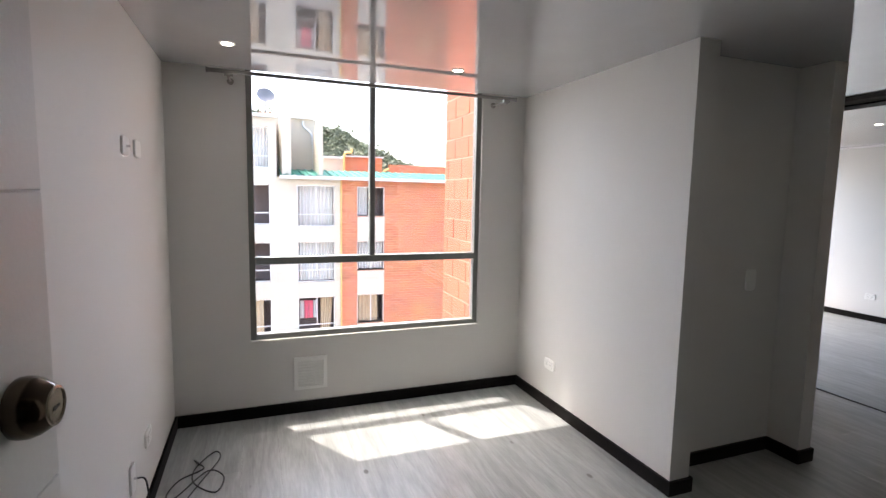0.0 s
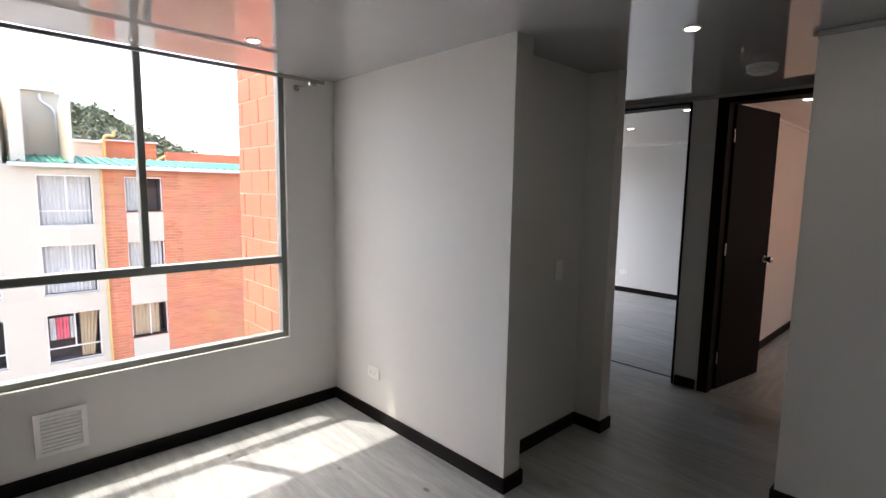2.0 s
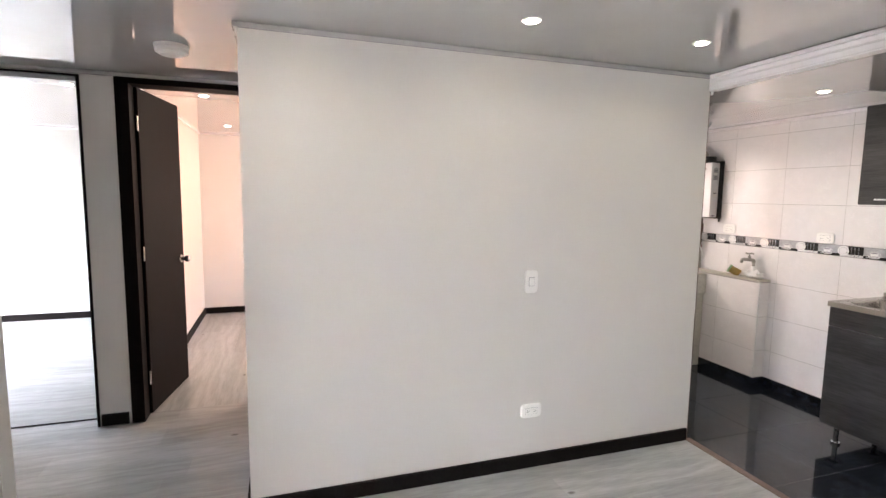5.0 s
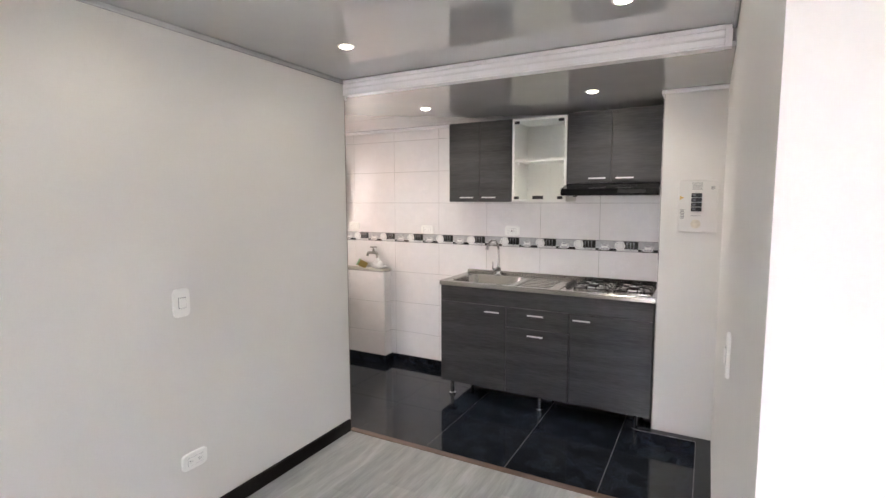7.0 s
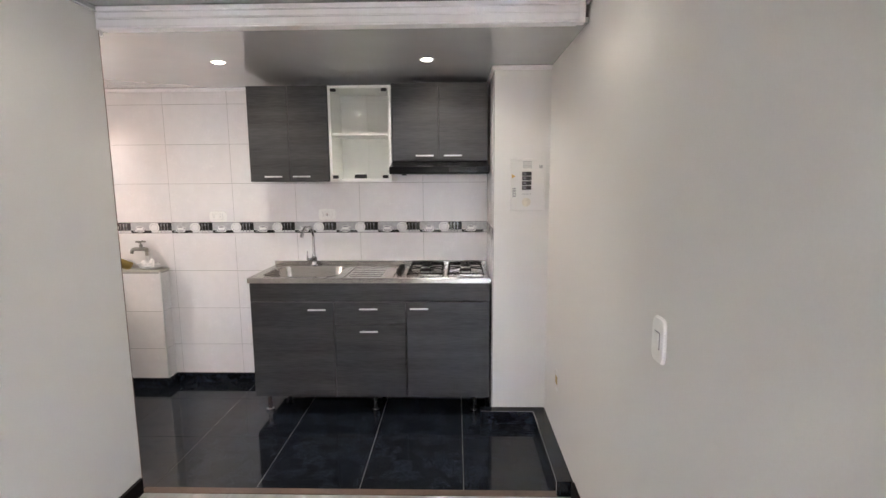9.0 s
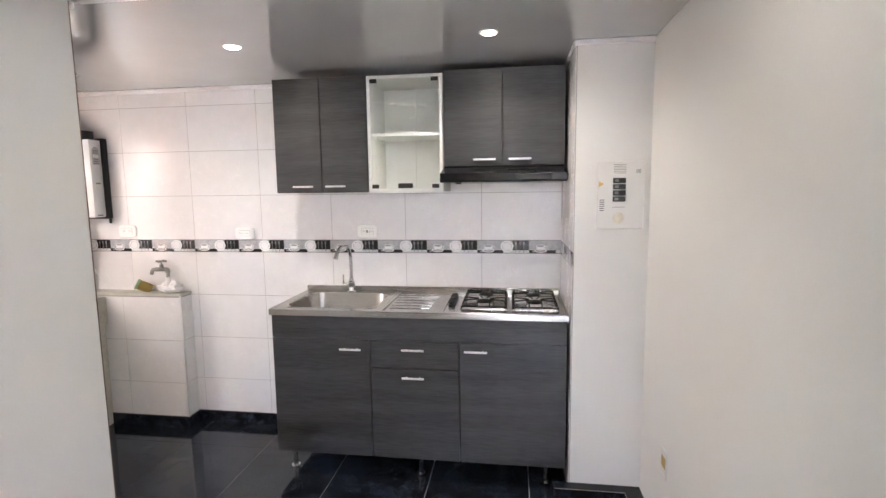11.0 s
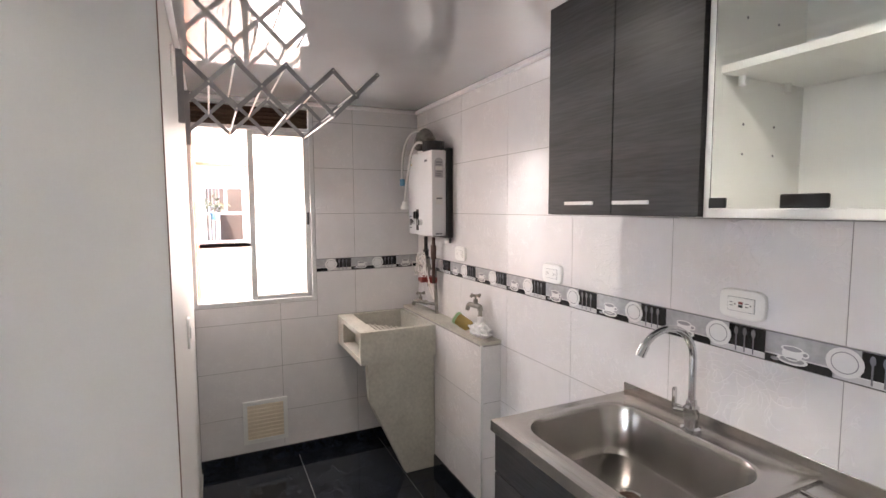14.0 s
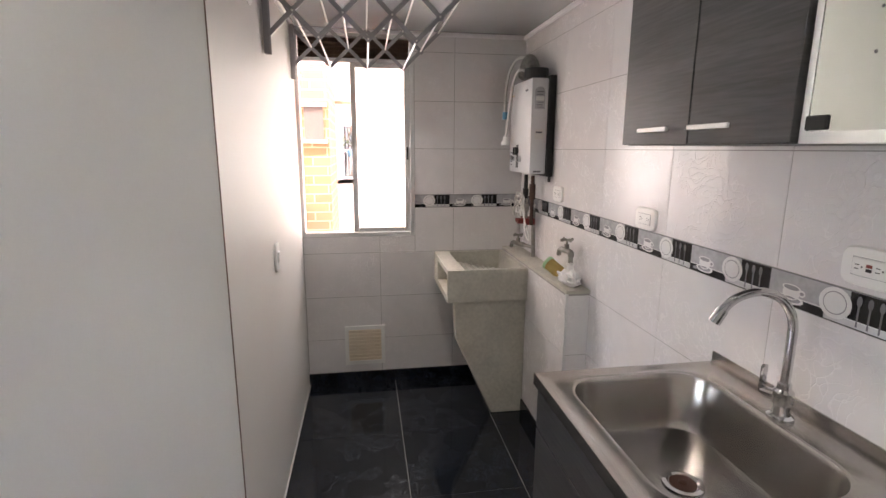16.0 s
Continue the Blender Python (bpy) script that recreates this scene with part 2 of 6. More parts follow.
def thing(name, at, label, category, group="", kind="", rz=0.0):
    ob = new(name)
    ob.matrix_basis = pose(*at, 0, 0, rz)
    ob.empty_display_size = 0.1
    return tagged(ob, label, category, group, kind)


def boxes(name, lst, material, parent=None, label="", bevel=0.0):
    bm = bmesh.new()
    for b in lst:
        box(bm, *b, bevel=bevel)
    return part(name, bm, material, parent, label)


def structure(ob, label, category="wall"):
    return tagged(ob, label, category, kind="structure")


def wall(name, x0, x1, y0, y1, z1=2.3, openings=(), material=None, label="smooth white painted plaster wall", z0=0.0):
    """An upright wall; openings are (from, to, bottom, top) along its longer side."""
    bm = bmesh.new()
    along_x = (x1 - x0) >= (y1 - y0)
    lo, hi = (x0, x1) if along_x else (y0, y1)
    cuts = sorted({lo, hi, *[o[0] for o in openings], *[o[1] for o in openings]})
    for a, b in zip(cuts, cuts[1:]):
        spans, z = [], z0
        for o in sorted(o for o in openings if o[0] <= a and o[1] >= b):
            if o[2] > z:
                spans.append((z, o[2]))
            z = o[3]
        if z < z1:
            spans.append((z, z1))
        for p, q in spans:
            if along_x:
                box(bm, a, y0, p, b, y1, q)
            else:
                box(bm, x0, a, p, x1, b, q)
    bmesh.ops.remove_doubles(bm, verts=bm.verts[:], dist=0.0005)
    return structure(part(name, bm, material or PAINT), label)


# ---- structure ----
H, HK = 2.137, 2.053
SLAB = 2.5
floor = structure(boxes("floor", [(-0.12, -4.83, -0.15, 4.35, 0.0, 0.010), (4.35, -4.6, -0.15, 7.6, 1.75, 0.010)], GROUT), "levelled floor slab under the laminate", "floor")
kfloor = structure(boxes("floor_kitchen", [(1.09, -6.26, -0.15, 4.86, -4.83, -0.002)], GROUTG), "pale grey grout bed under the kitchen tiles", "floor")
wall("wall_window", -0.12, 2.30, 0.0, 0.12, SLAB, [(0.43, 1.965, 0.50, 2.30)], label="white painted wall round the large living room window")
wall("wall_outlets", -0.12, 0.0, -3.32, 0.0, SLAB)
wall("wall_entrance", 0.0, 1.085, -3.32, -3.20, SLAB, [(0.06, 0.98, 0.0, 2.06)])
wall("wall_passage", 1.085, 1.195, -6.26, -3.20, SLAB)
wall("pillar", 1.195, 1.505, -6.14, -5.59, SLAB, label="white painted pillar beside the kitchen units")
wall("wall_kitchen_back", 1.195, 4.86, -6.26, -6.146, SLAB)
wall("wall_laundry", 4.748, 4.86, -6.146, -4.72, SLAB, [(-5.495, -4.84, 0.915, 2.035)])
wall("wall_kitchen_side", 3.178, 4.748, -4.845, -4.72, SLAB)
wall("wall_switch", 3.178, 3.285, -4.72, -2.51, SLAB, label="broad white painted wall with a switch and an outlet")
wall("wall_hall_south", 3.178, 4.35, -2.51, -2.40, SLAB)
wall("wall_bedroom_doors", 4.35, 4.47, -4.72, 1.63, SLAB, [(-2.39, -1.69, 0.0, 2.11), (-1.475, -0.72, 0.0, 2.11)])
wall("wall_between_bedrooms", 4.47, 7.57, -1.67, -1.53, SLAB)
wall("wall_east_stub", 2.30, 2.42, -1.497, 0.12, SLAB, label="white painted wall end beside the alcove")
wall("wall_alcove", 2.42, 3.20, -1.32, -1.20, SLAB)
wall("wall_column", 3.20, 3.297, -1.497, 0.12, SLAB, label="narrow white column of the alcove")
wall("wall_hall_north", 3.297, 4.35, 0.0, 0.12, SLAB)
wall("wall_bedroom_far", 7.45, 7.57, -1.53, 1.63, SLAB)
wall("wall_bedroom_north", 4.35, 7.57, 1.63, 1.75, SLAB, [(5.5, 7.2, 0.5, 2.1)])
wall("wall_small_bedroom_far", 7.30, 7.42, -4.40, -1.67, SLAB)
wall("wall_small_bedroom_south", 4.47, 7.42, -4.52, -4.40, SLAB, [(5.4, 6.9, 0.9, 2.05)])
wall("wall_corridor_west", -1.2, -1.08, -6.2, -3.32, SLAB)
wall("wall_corridor_north", -1.2, -0.12, -3.32, -3.20, SLAB)
wall("wall_corridor_south", -1.08, 1.085, -6.2, -6.08, SLAB)
structure(boxes("floor_corridor", [(-1.2, -6.2, -0.15, 1.09, -4.83, -0.002), (-1.2, -4.83, -0.15, -0.12, -2.95, -0.002)], GROUT), "grey corridor floor", "floor")
structure(boxes("ceiling_corridor", [(-1.2, -6.2, 2.3, 1.085, -3.32, 2.45)], PAINT), "white corridor ceiling", "ceiling")
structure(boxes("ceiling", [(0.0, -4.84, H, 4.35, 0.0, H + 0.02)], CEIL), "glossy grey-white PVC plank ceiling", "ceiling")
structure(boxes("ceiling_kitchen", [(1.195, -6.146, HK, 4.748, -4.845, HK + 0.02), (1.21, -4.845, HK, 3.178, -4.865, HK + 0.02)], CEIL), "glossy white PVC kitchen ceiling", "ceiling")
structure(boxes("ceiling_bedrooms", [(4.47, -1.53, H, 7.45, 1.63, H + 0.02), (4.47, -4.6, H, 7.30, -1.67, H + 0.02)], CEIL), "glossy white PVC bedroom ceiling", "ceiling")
structure(boxes("roof", [(-1.2, -6.26, 2.5, 7.57, 0.12, 2.7), (2.42, 0.12, 2.5, 7.57, 1.75, 2.7)], FACADE), "flat concrete slab above the flat", "roof")
structure(boxes("beam_trim", [(1.21, -4.875, 2.052, 3.178, -4.835, H)], TRIM), "white PVC moulding where the kitchen ceiling steps down", "trim")


def laminate(name, x0, x1, y0, y1, z=0.0, along_y=True):
    """Floor boards with fine joints, each a piece of its own, under one name."""
    root = structure(new(name), "grey-washed wood laminate boards", "floor")
    w, L, g = 0.19, 1.28, 0.0004
    k = 0
    a = x0 if along_y else y0
    while a < (x1 if along_y else y1) - 0.001:
        b = min(a + w, x1 if along_y else y1)
        s = (y0 if along_y else x0) - random.random() * 1.2
        end = y1 if along_y else x1
        while s < end:
            p, q = max(s, y0 if along_y else x0), min(s + L, end)
            if q - p > 0.02:
                bm = bmesh.new()
                if along_y:
                    box(bm, a + g, p + g, -0.006, b - g, q - g, 0.0)
                else:
                    box(bm, p + g, a + g, -0.006, q - g, b - g, 0.0)
                ob = part("plank", bm, FLOORWOOD if along_y else FLOORWOODX, root)
                ob.location.z = z
            s += L
        a = b
        k += 1


def base(segs, h=0.09, d=0.012, name="baseboard", material=None):
    """Skirting; segments are (x0, y0, x1, y1) boxes on plan."""
    structure(boxes(name, [(a, b, 0.0, c, e, h) for a, b, c, e in segs], material or BASE), "black-brown skirting board", "skirting")


d = 0.014
base([(0.0, -3.20, d, 0.0), (d, -d, 2.30, 0.0), (2.30 - d, -1.497, 2.30, -d), (2.30 - d, -1.497 - d, 2.42 + d, -1.497), (2.42, -1.497, 2.42 + d, -1.32),
      (2.42 + d, -1.32 - d, 3.20 - d, -1.32), (3.20 - d, -1.497, 3.20, -1.32), (3.20 - d, -1.497 - d, 3.297 + d, -1.497), (3.297, -1.497, 3.297 + d, 0),
      (3.178 - d, -4.83, 3.178, -2.40), (3.178 - d, -2.40, 4.335, -2.40 + d), (4.35 - d, -1.69 + 0.06, 4.35, -1.475 - 0.01), (4.35 - d, -0.72, 4.35, 0),
      (1.195, -4.83, 1.195 + d, -3.20), (0.98, -3.20, 1.195 + d, -3.20 + d), (7.45 - d, -1.53, 7.45, 1.63), (7.30 - d, -4.6, 7.30, -1.67 - d), (4.47, -1.67 - d, 7.30, -1.67),
      (4.47, -1.53, 7.45, -1.53 + d)])

# window of the living room
win = structure(new("window_living"), "large aluminium window with a sliding pane over a fixed pane", "window")
X0, X1, Z0, Z1 = 0.43, 1.965, 0.50, 2.30
fr = bmesh.new()
for b in ((X0, 0.02, Z0, X0 + 0.035, 0.08, Z1), (X1 - 0.035, 0.02, Z0, X1, 0.08, Z1), (X0 + 0.035, 0.02, Z1 - 0.035, X1 - 0.035, 0.08, Z1),
          (X0 + 0.035, 0.02, Z0 + 0.012, X1 - 0.035, 0.08, Z0 + 0.045), (X0 + 0.035, 0.015, 0.985, X1 - 0.035, 0.085, 1.03)):
    box(fr, *b, bevel=0.003)
part("window_frame", fr, FRAMEM, win)
boxes("mullion", [(1.175, 0.018, 1.03, 1.21, 0.075, Z1 - 0.035)], FRAMEM, win, bevel=0.003)
boxes("window_sill", [(X0, -0.004, Z0, X1, 0.12, Z0 + 0.012)], PAINT, win)
for a, b, c, e in ((X0 + 0.035, 1.19, 1.03, Z1 - 0.035), (1.19, X1 - 0.035, 1.03, Z1 - 0.035), (X0 + 0.035, X1 - 0.035, Z0 + 0.045, 0.985)):
    pn = boxes("pane", [(a, 0.048, c, b, 0.052, e)], GLASS, win)
    pn.visible_shadow = False

# lamps in the ceiling
def downlight(x, y, z, power, k=[0]):
    t = thing("downlight", (x, y, z), "small round recessed ceiling light, switched on", "ceiling light", "recessed ceiling lights")
    bm = bmesh.new()
    lathe(bm, [(0.024, -0.001), (0.026, -0.004), (0.036, -0.004), (0.038, -0.001), (0.038, 0.0)])
    part("rim", bm, WHITE, t, smooth=True)
    bm = bmesh.new()
    lathe(bm, [(0.001, -0.0055), (0.025, -0.0055), (0.025, -0.0045)])
    part("lens", bm, LAMPGLOW, t)
    li = new("lamp_light", bpy.data.lights.new("lamp_light", "SPOT"))
    li.data.energy, li.data.spot_size, li.data.spot_blend, li.data.shadow_soft_size = power, radians(150), 0.6, 0.035
    li.data.color = (1.0, 0.94, 0.86)
    li.location = (0, 0, -0.012)
    li.parent = t


for x, y in ((0.36, -0.52), (1.56, -0.52), (2.77, -2.04), (2.76, -2.65), (2.75, -3.50), (2.74, -4.33), (1.56, -4.38), (1.56, -2.65)):
    downlight(x, y, H, 0.06)
for x, y in ((2.955, -5.412), (1.87, -5.412)):
    downlight(x, y, HK, 0.42)
for x, y in ((4.82, -1.26), (5.66, -0.37), (4.9, -2.05), (6.57, -2.05)):
    downlight(x, y, H, 0.06)

PAPER = mat("printed_paper", (0.7, 0.7, 0.68), 0.6)
GREYT = mat("grey_tile_print", (0.45, 0.455, 0.48), 0.2, spread=0.12, scale=30)
BLACKT = mat("black_tile_print", (0.01, 0.01, 0.012), 0.15)
CHINA = mat("white_tile_print", (0.82, 0.82, 0.82), 0.12, spread=0.02)
SHADEP = mat("plate_shade_print", (0.34, 0.34, 0.36), 0.14)
PALEP = mat("pale_grey_tile_print", (0.62, 0.62, 0.63), 0.2)
CUTLERY = mat("grey_cutlery_print", (0.2, 0.2, 0.22), 0.25)
IRON = mat("cast_iron", (0.006, 0.005, 0.005), 0.5, spec=0.2, spread=0.3, bump=0.3, bscale=200)
BRONZE = mat("aged_bronze", (0.13, 0.10, 0.075), 0.16, metal=1.0)
LOCKFACE = mat("polished_bronze", (0.34, 0.29, 0.24), 0.2, metal=1.0)
RACKM = mat("grey_rack_metal", (0.36, 0.36, 0.38), 0.4, metal=0.3)
# cream lightened so the vent louvres look lit through by daylight
BACKLITCREAM = mat("backlit_cream_plastic", (0.93, 0.83, 0.68), 0.5)
PALESTAIN = mat("pale_glue_stain", (0.66, 0.61, 0.52), 0.6, spread=0.1, scale=30)
BROWN = mat("brown_slats", (0.12, 0.075, 0.05), 0.5, spread=0.2)
RED = mat("red_valve", (0.22, 0.03, 0.025), 0.4)
GREEN = mat("green_rim", (0.35, 0.55, 0.33), 0.5)
OCHRE = mat("ochre_wall", (0.38, 0.27, 0.08), 0.55)
BAG = mat("white_bag", (0.8, 0.8, 0.8), 0.35, bump=0.5, bscale=50)
PIPEM = mat("old_pipe", (0.3, 0.29, 0.27), 0.4, metal=0.7, spread=0.3)
RUST = mat("brown_pipe", (0.08, 0.04, 0.03), 0.5, metal=0.3)
BODYW = mat("enamel_white", (0.76, 0.77, 0.78), 0.22, spread=0.02)
CARC = mat("white_board", (0.77, 0.77, 0.745), 0.4, spread=0.02)
YELLOW = mat("yellow_paint", (0.62, 0.40, 0.14), 0.6)
STONE = mat("threshold_wood", (0.14, 0.09, 0.07), 0.5, spread=0.2)
CURT = mat("curtain_cloth", (0.56, 0.54, 0.51), 0.9, spread=0.08, scale=3)
CURTB = mat("beige_curtain_cloth", (0.5, 0.38, 0.25), 0.9, spread=0.1)
# dark brown that stands in for the shade inside unlit rooms
ROOMSHADE = mat("unlit_room_shade", (0.14, 0.11, 0.10), 0.9)
PINK = mat("pink_cloth", (0.7, 0.15, 0.2), 0.9)
BLUEC = mat("blue_cloth", (0.12, 0.3, 0.45), 0.7)
GUTTER = mat("white_gutter", (0.6, 0.6, 0.58), 0.6)


def brick_far():
    """Clay brickwork, for walls that stay far away."""
    m = bpy.data.materials.new("far_brickwork")
    m.use_nodes = True
    n, l = m.node_tree.nodes, m.node_tree.links
    p = n["Principled BSDF"]
    tc, sx, cb, br, ns = (n.new(k) for k in ("ShaderNodeTexCoord", "ShaderNodeSeparateXYZ", "ShaderNodeCombineXYZ", "ShaderNodeTexBrick", "ShaderNodeTexNoise"))
    ad = n.new("ShaderNodeMath")
    l.new(tc.outputs["Object"], sx.inputs[0])
    l.new(sx.outputs[0], ad.inputs[0]); l.new(sx.outputs[1], ad.inputs[1])
    l.new(ad.outputs[0], cb.inputs[0]); l.new(sx.outputs[2], cb.inputs[1])
    l.new(cb.outputs[0], br.inputs["Vector"])
    br.inputs["Scale"].default_value = 1.0
    br.inputs["Brick Width"].default_value, br.inputs["Row Height"].default_value, br.inputs["Mortar Size"].default_value = 0.34, 0.11, 0.009
    br.inputs["Color1"].default_value, br.inputs["Color2"].default_value, br.inputs["Mortar"].default_value = (0.66, 0.235, 0.115, 1), (0.54, 0.17, 0.085, 1), (0.64, 0.36, 0.22, 1)
    ns.inputs["Scale"].default_value = 1.2
    mx = n.new("ShaderNodeMix"); mx.data_type, mx.blend_type = "RGBA", "MULTIPLY"
    mx.inputs[0].default_value = 0.35
    l.new(tc.outputs["Object"], ns.inputs["Vector"])
    l.new(br.outputs["Color"], mx.inputs[6]); l.new(ns.outputs["Color"], mx.inputs[7]); l.new(mx.outputs[2], p.inputs["Base Color"])
    p.inputs["Roughness"].default_value = 0.85
    bp = n.new("ShaderNodeBump"); bp.inputs["Distance"].default_value = 0.01; bp.inputs["Strength"].default_value = 0.6
    l.new(br.outputs["Fac"], bp.inputs["Height"]); bp.invert = True
    l.new(bp.outputs[0], p.inputs["Normal"])
    return m


FARBRICK = brick_far()

# ---- doors ----
def knob(parent, x, y, z, ny, material=BRONZE, name="knob", r=0.029, lock=True, h=0.062):
    """A round knob with its rose on a leaf, standing out along ny in y."""
    bm = bmesh.new()
    m = pose(x, y, z, -90 * ny, 0, 0)
    lathe(bm, [(r * 1.2, 0), (r * 1.25, 0.003), (r * 1.15, 0.007), (r * 0.6, 0.010), (r * 0.55, h * 0.42), (r * 0.92, h * 0.52), (r * 1.05, h * 0.72), (r, h * 0.92), (r * 0.72, h)], m=m, seg=28)
    k = part(name, bm, material, parent, "rounded metal door knob", smooth=True)
    if lock:
        bm = bmesh.new()
        lathe(bm, [(r * 0.45, h), (r * 0.45, h + 0.0025), (r * 0.2, h + 0.0025)], m=m)
        box(bm, x - 0.0015, y + ny * (h + 0.0025), z - 0.006, x + 0.0015, y + ny * (h + 0.0035), z + 0.006)
        part("lock_cylinder", bm, BLACK if not lock else CHROME, k)
    return k


def door_lock(parent, x, y, z):
    """A squat turned lock body that tapers to a flat face with a key slot, standing out along -y."""
    m = pose(x, y, z, 90, 0, 0)
    bm = bmesh.new()
    lathe(bm, [(0.037, 0), (0.040, 0.003), (0.0415, 0.010), (0.041, 0.020), (0.037, 0.031), (0.030, 0.041), (0.0265, 0.045)], m=m, seg=40)
    k = part("lock_body", bm, BRONZE, parent, "dark bronze lock body", smooth=True)
    bm = bmesh.new()
    lathe(bm, [(0.0262, 0.045), (0.0262, 0.0475), (0.0235, 0.0485), (0.0228, 0.0465), (0.001, 0.0465)], m=m, seg=36)
    part("lock_face", bm, LOCKFACE, k, "polished bronze lock face", smooth=True)
    boxes("key_slot", [(x - 0.009, y - 0.0473, z - 0.005, x + 0.002, y - 0.0464, z), (x + 0.004, y - 0.0473, z - 0.004, x + 0.009, y - 0.0464, z)], BLACK, k)


def entry_door():
    t = thing("entrance_door", (0.065, -3.195, 0.02), "off-white panelled metal entrance door standing open", "door", rz=84.9)
    bm = bmesh.new()
    zs = [0.0, 0.33, 0.967, 1.40, 2.02]
    for a, b in zip(zs, zs[1:]):
        box(bm, 0.0, -0.036, a + 0.0012, 0.89, 0.0, b - 0.0012, bevel=0.0015)
    box(bm, 0.003, -0.033, 0.0, 0.887, -0.003, 2.02)
    part("leaf", bm, DOORPAINT, t)
    door_lock(t, 0.785, -0.036, 1.115)
    bm = bmesh.new()
    for z in (0.25, 1.0, 1.78):
        rod(bm, (-0.004, 0.004, z), (-0.004, 0.004, z + 0.1), 0.008)
    part("hinge", bm, STEEL, t)
    bm = bmesh.new()
    box(bm, 0.8905, -0.030, 0.97, 0.892, -0.006, 1.13)
    part("lock_plate", bm, BRONZE, t)


entry_door()
f = structure(new("door_frame_entrance"), "off-white metal frame of the entrance door", "door frame")
boxes("jamb", [(0.03, -3.33, 0.0, 0.06, -3.19, 2.06), (0.98, -3.33, 0.0, 1.01, -3.19, 2.06), (0.03, -3.33, 2.03, 1.01, -3.19, 2.06)], DOORPAINT, f)


def dark_door(name, at, rz, width, label, side):
    t = thing(name, at, label, "door", rz=rz)
    bm = bmesh.new()
    box(bm, 0, -0.035, 0.005, width, 0, 2.06, bevel=0.002)
    part("leaf", bm, DOORWOOD, t)
    for s in (-1, 1):
        k = knob(t, width - 0.06, -0.035 if s < 0 else 0.0, 0.94, s, CHROME, r=0.024, lock=False)
    bm = bmesh.new()
    for z in (0.2, 1.0, 1.8):
        rod(bm, (-0.006, -0.03, z), (-0.006, -0.03, z + 0.09), 0.007)
    part("hinge", bm, STEEL, t)
    bm = bmesh.new()
    box(bm, width + 0.0005, -0.028, 0.88, width + 0.002, -0.008, 1.0)
    part("latch_plate", bm, STEEL, t)


dark_door("bedroom_door", (4.45, -1.705, 0.02), -9.5, 0.65, "dark brown wooden bedroom door standing open against the wall", 1)
dark_door("bedroom_door", (4.485, -1.485, 0.02), 16.5, 0.68, "dark brown wooden door of the bright bedroom, fully open", 1)
for n, (y0, y1) in {"door_frame_small_bedroom": (-2.39, -1.69), "door_frame_bedroom": (-1.475, -0.72)}.items():
    f = structure(new(n), "dark brown wooden door frame", "door frame")
    w = 0.03 if y0 < -2 else 0.012
    boxes("jamb", [(4.335, y1 - w, 0.0, 4.485, y1, 2.11)], DOORWOOD, f)
    boxes("jamb", [(4.335, y0, 0.0, 4.485, y0 + w, 2.11)], DOORWOOD, f)
    boxes("head", [(4.335, y0 + w, 2.11 - w, 4.485, y1 - w, 2.11)], DOORWOOD, f)
structure(boxes("door_casing", [(4.336, -1.69, 0.0, 4.349, -1.648, 2.133), (4.336, -2.388, 2.111, 4.349, -1.69, 2.133)], DOORWOOD), "dark brown casing of the bedroom door", "door frame")
structure(boxes("door_threshold", [(4.45, -1.46, 0.0185, 4.47, -0.735, 0.021)], DOORWOOD), "dark threshold strip", "threshold")

# cornices
def cornice(segs, material, h=0.022, name="cornice"):
    bm = bmesh.new()
    for x0, y0, x1, y1, z in segs:
        box(bm, x0, y0, z - h, x1, y1, z, bevel=0.004)
    structure(part(name, bm, material), "slim PVC edge moulding under the ceiling", "trim")


c = 0.018
cornice([(3.178 - c, -4.83, 3.177, -2.40, H), (3.178 - c, -2.399, 4.349, -2.40 + c, H), (4.35 - c, -2.40 + c, 4.349, -0.01, H), (1.196, -4.83, 1.195 + c, -3.2, H)], CEIL)
cornice([(1.505 + c, -6.139, 4.741, -6.14 + c, HK), (4.742 - c, -6.14 + c, 4.741, -4.84, HK), (3.17, -4.846 - c, 4.742 - c, -4.846, HK), (1.196, -5.589, 1.505 + c, -5.59 + c, HK), (1.506, -6.12, 1.505 + c, -5.59, HK),
         (4.471, -1.53, 7.449, -1.53 + c, H), (7.45 - c, -1.53, 7.449, 1.62, H), (4.471, -1.67 - c, 7.299, -1.671, H), (7.30 - c, -4.59, 7.299, -1.67 - c, H)], TRIM)
bm = bmesh.new()
for ya, za, yb, zb in ((-4.884, 2.050, -4.824, 2.060), (-4.879, 2.060, -4.829, 2.088), (-4.882, 2.088, -4.826, 2.093), (-4.879, 2.093, -4.829, 2.116), (-4.886, 2.116, -4.816, 2.134)):
    box(bm, 1.235, ya, za, 3.164, yb, zb, bevel=0.0025)
structure(part("beam_moulding", bm, TRIM), "white stepped PVC moulding at the kitchen opening", "trim")

# ---- kitchen shell ----
structure(boxes("kitchen_threshold", [(1.27, -4.868, 0.0, 3.178, -4.828, 0.022)], STONE), "brown wooden strip between laminate and tiles", "threshold")
structure(boxes("kerb", [(1.196, -5.535, 0.0, 1.27, -4.85, 0.08), (1.196, -5.59, 0.0, 1.58, -5.535, 0.08)], GRANITE), "low kerb clad in black tile", "kerb")
structure(boxes("kerb_joint", [(1.2695, -5.534, 0.0785, 1.271, -4.851, 0.081), (1.271, -5.536, 0.0785, 1.58, -5.5345, 0.081), (1.2695, -4.852, 0.0, 1.271, -4.8485, 0.0785)], GROUTG), "fine pale grout along the edges of the kerb", "kerb")
K = 0.07
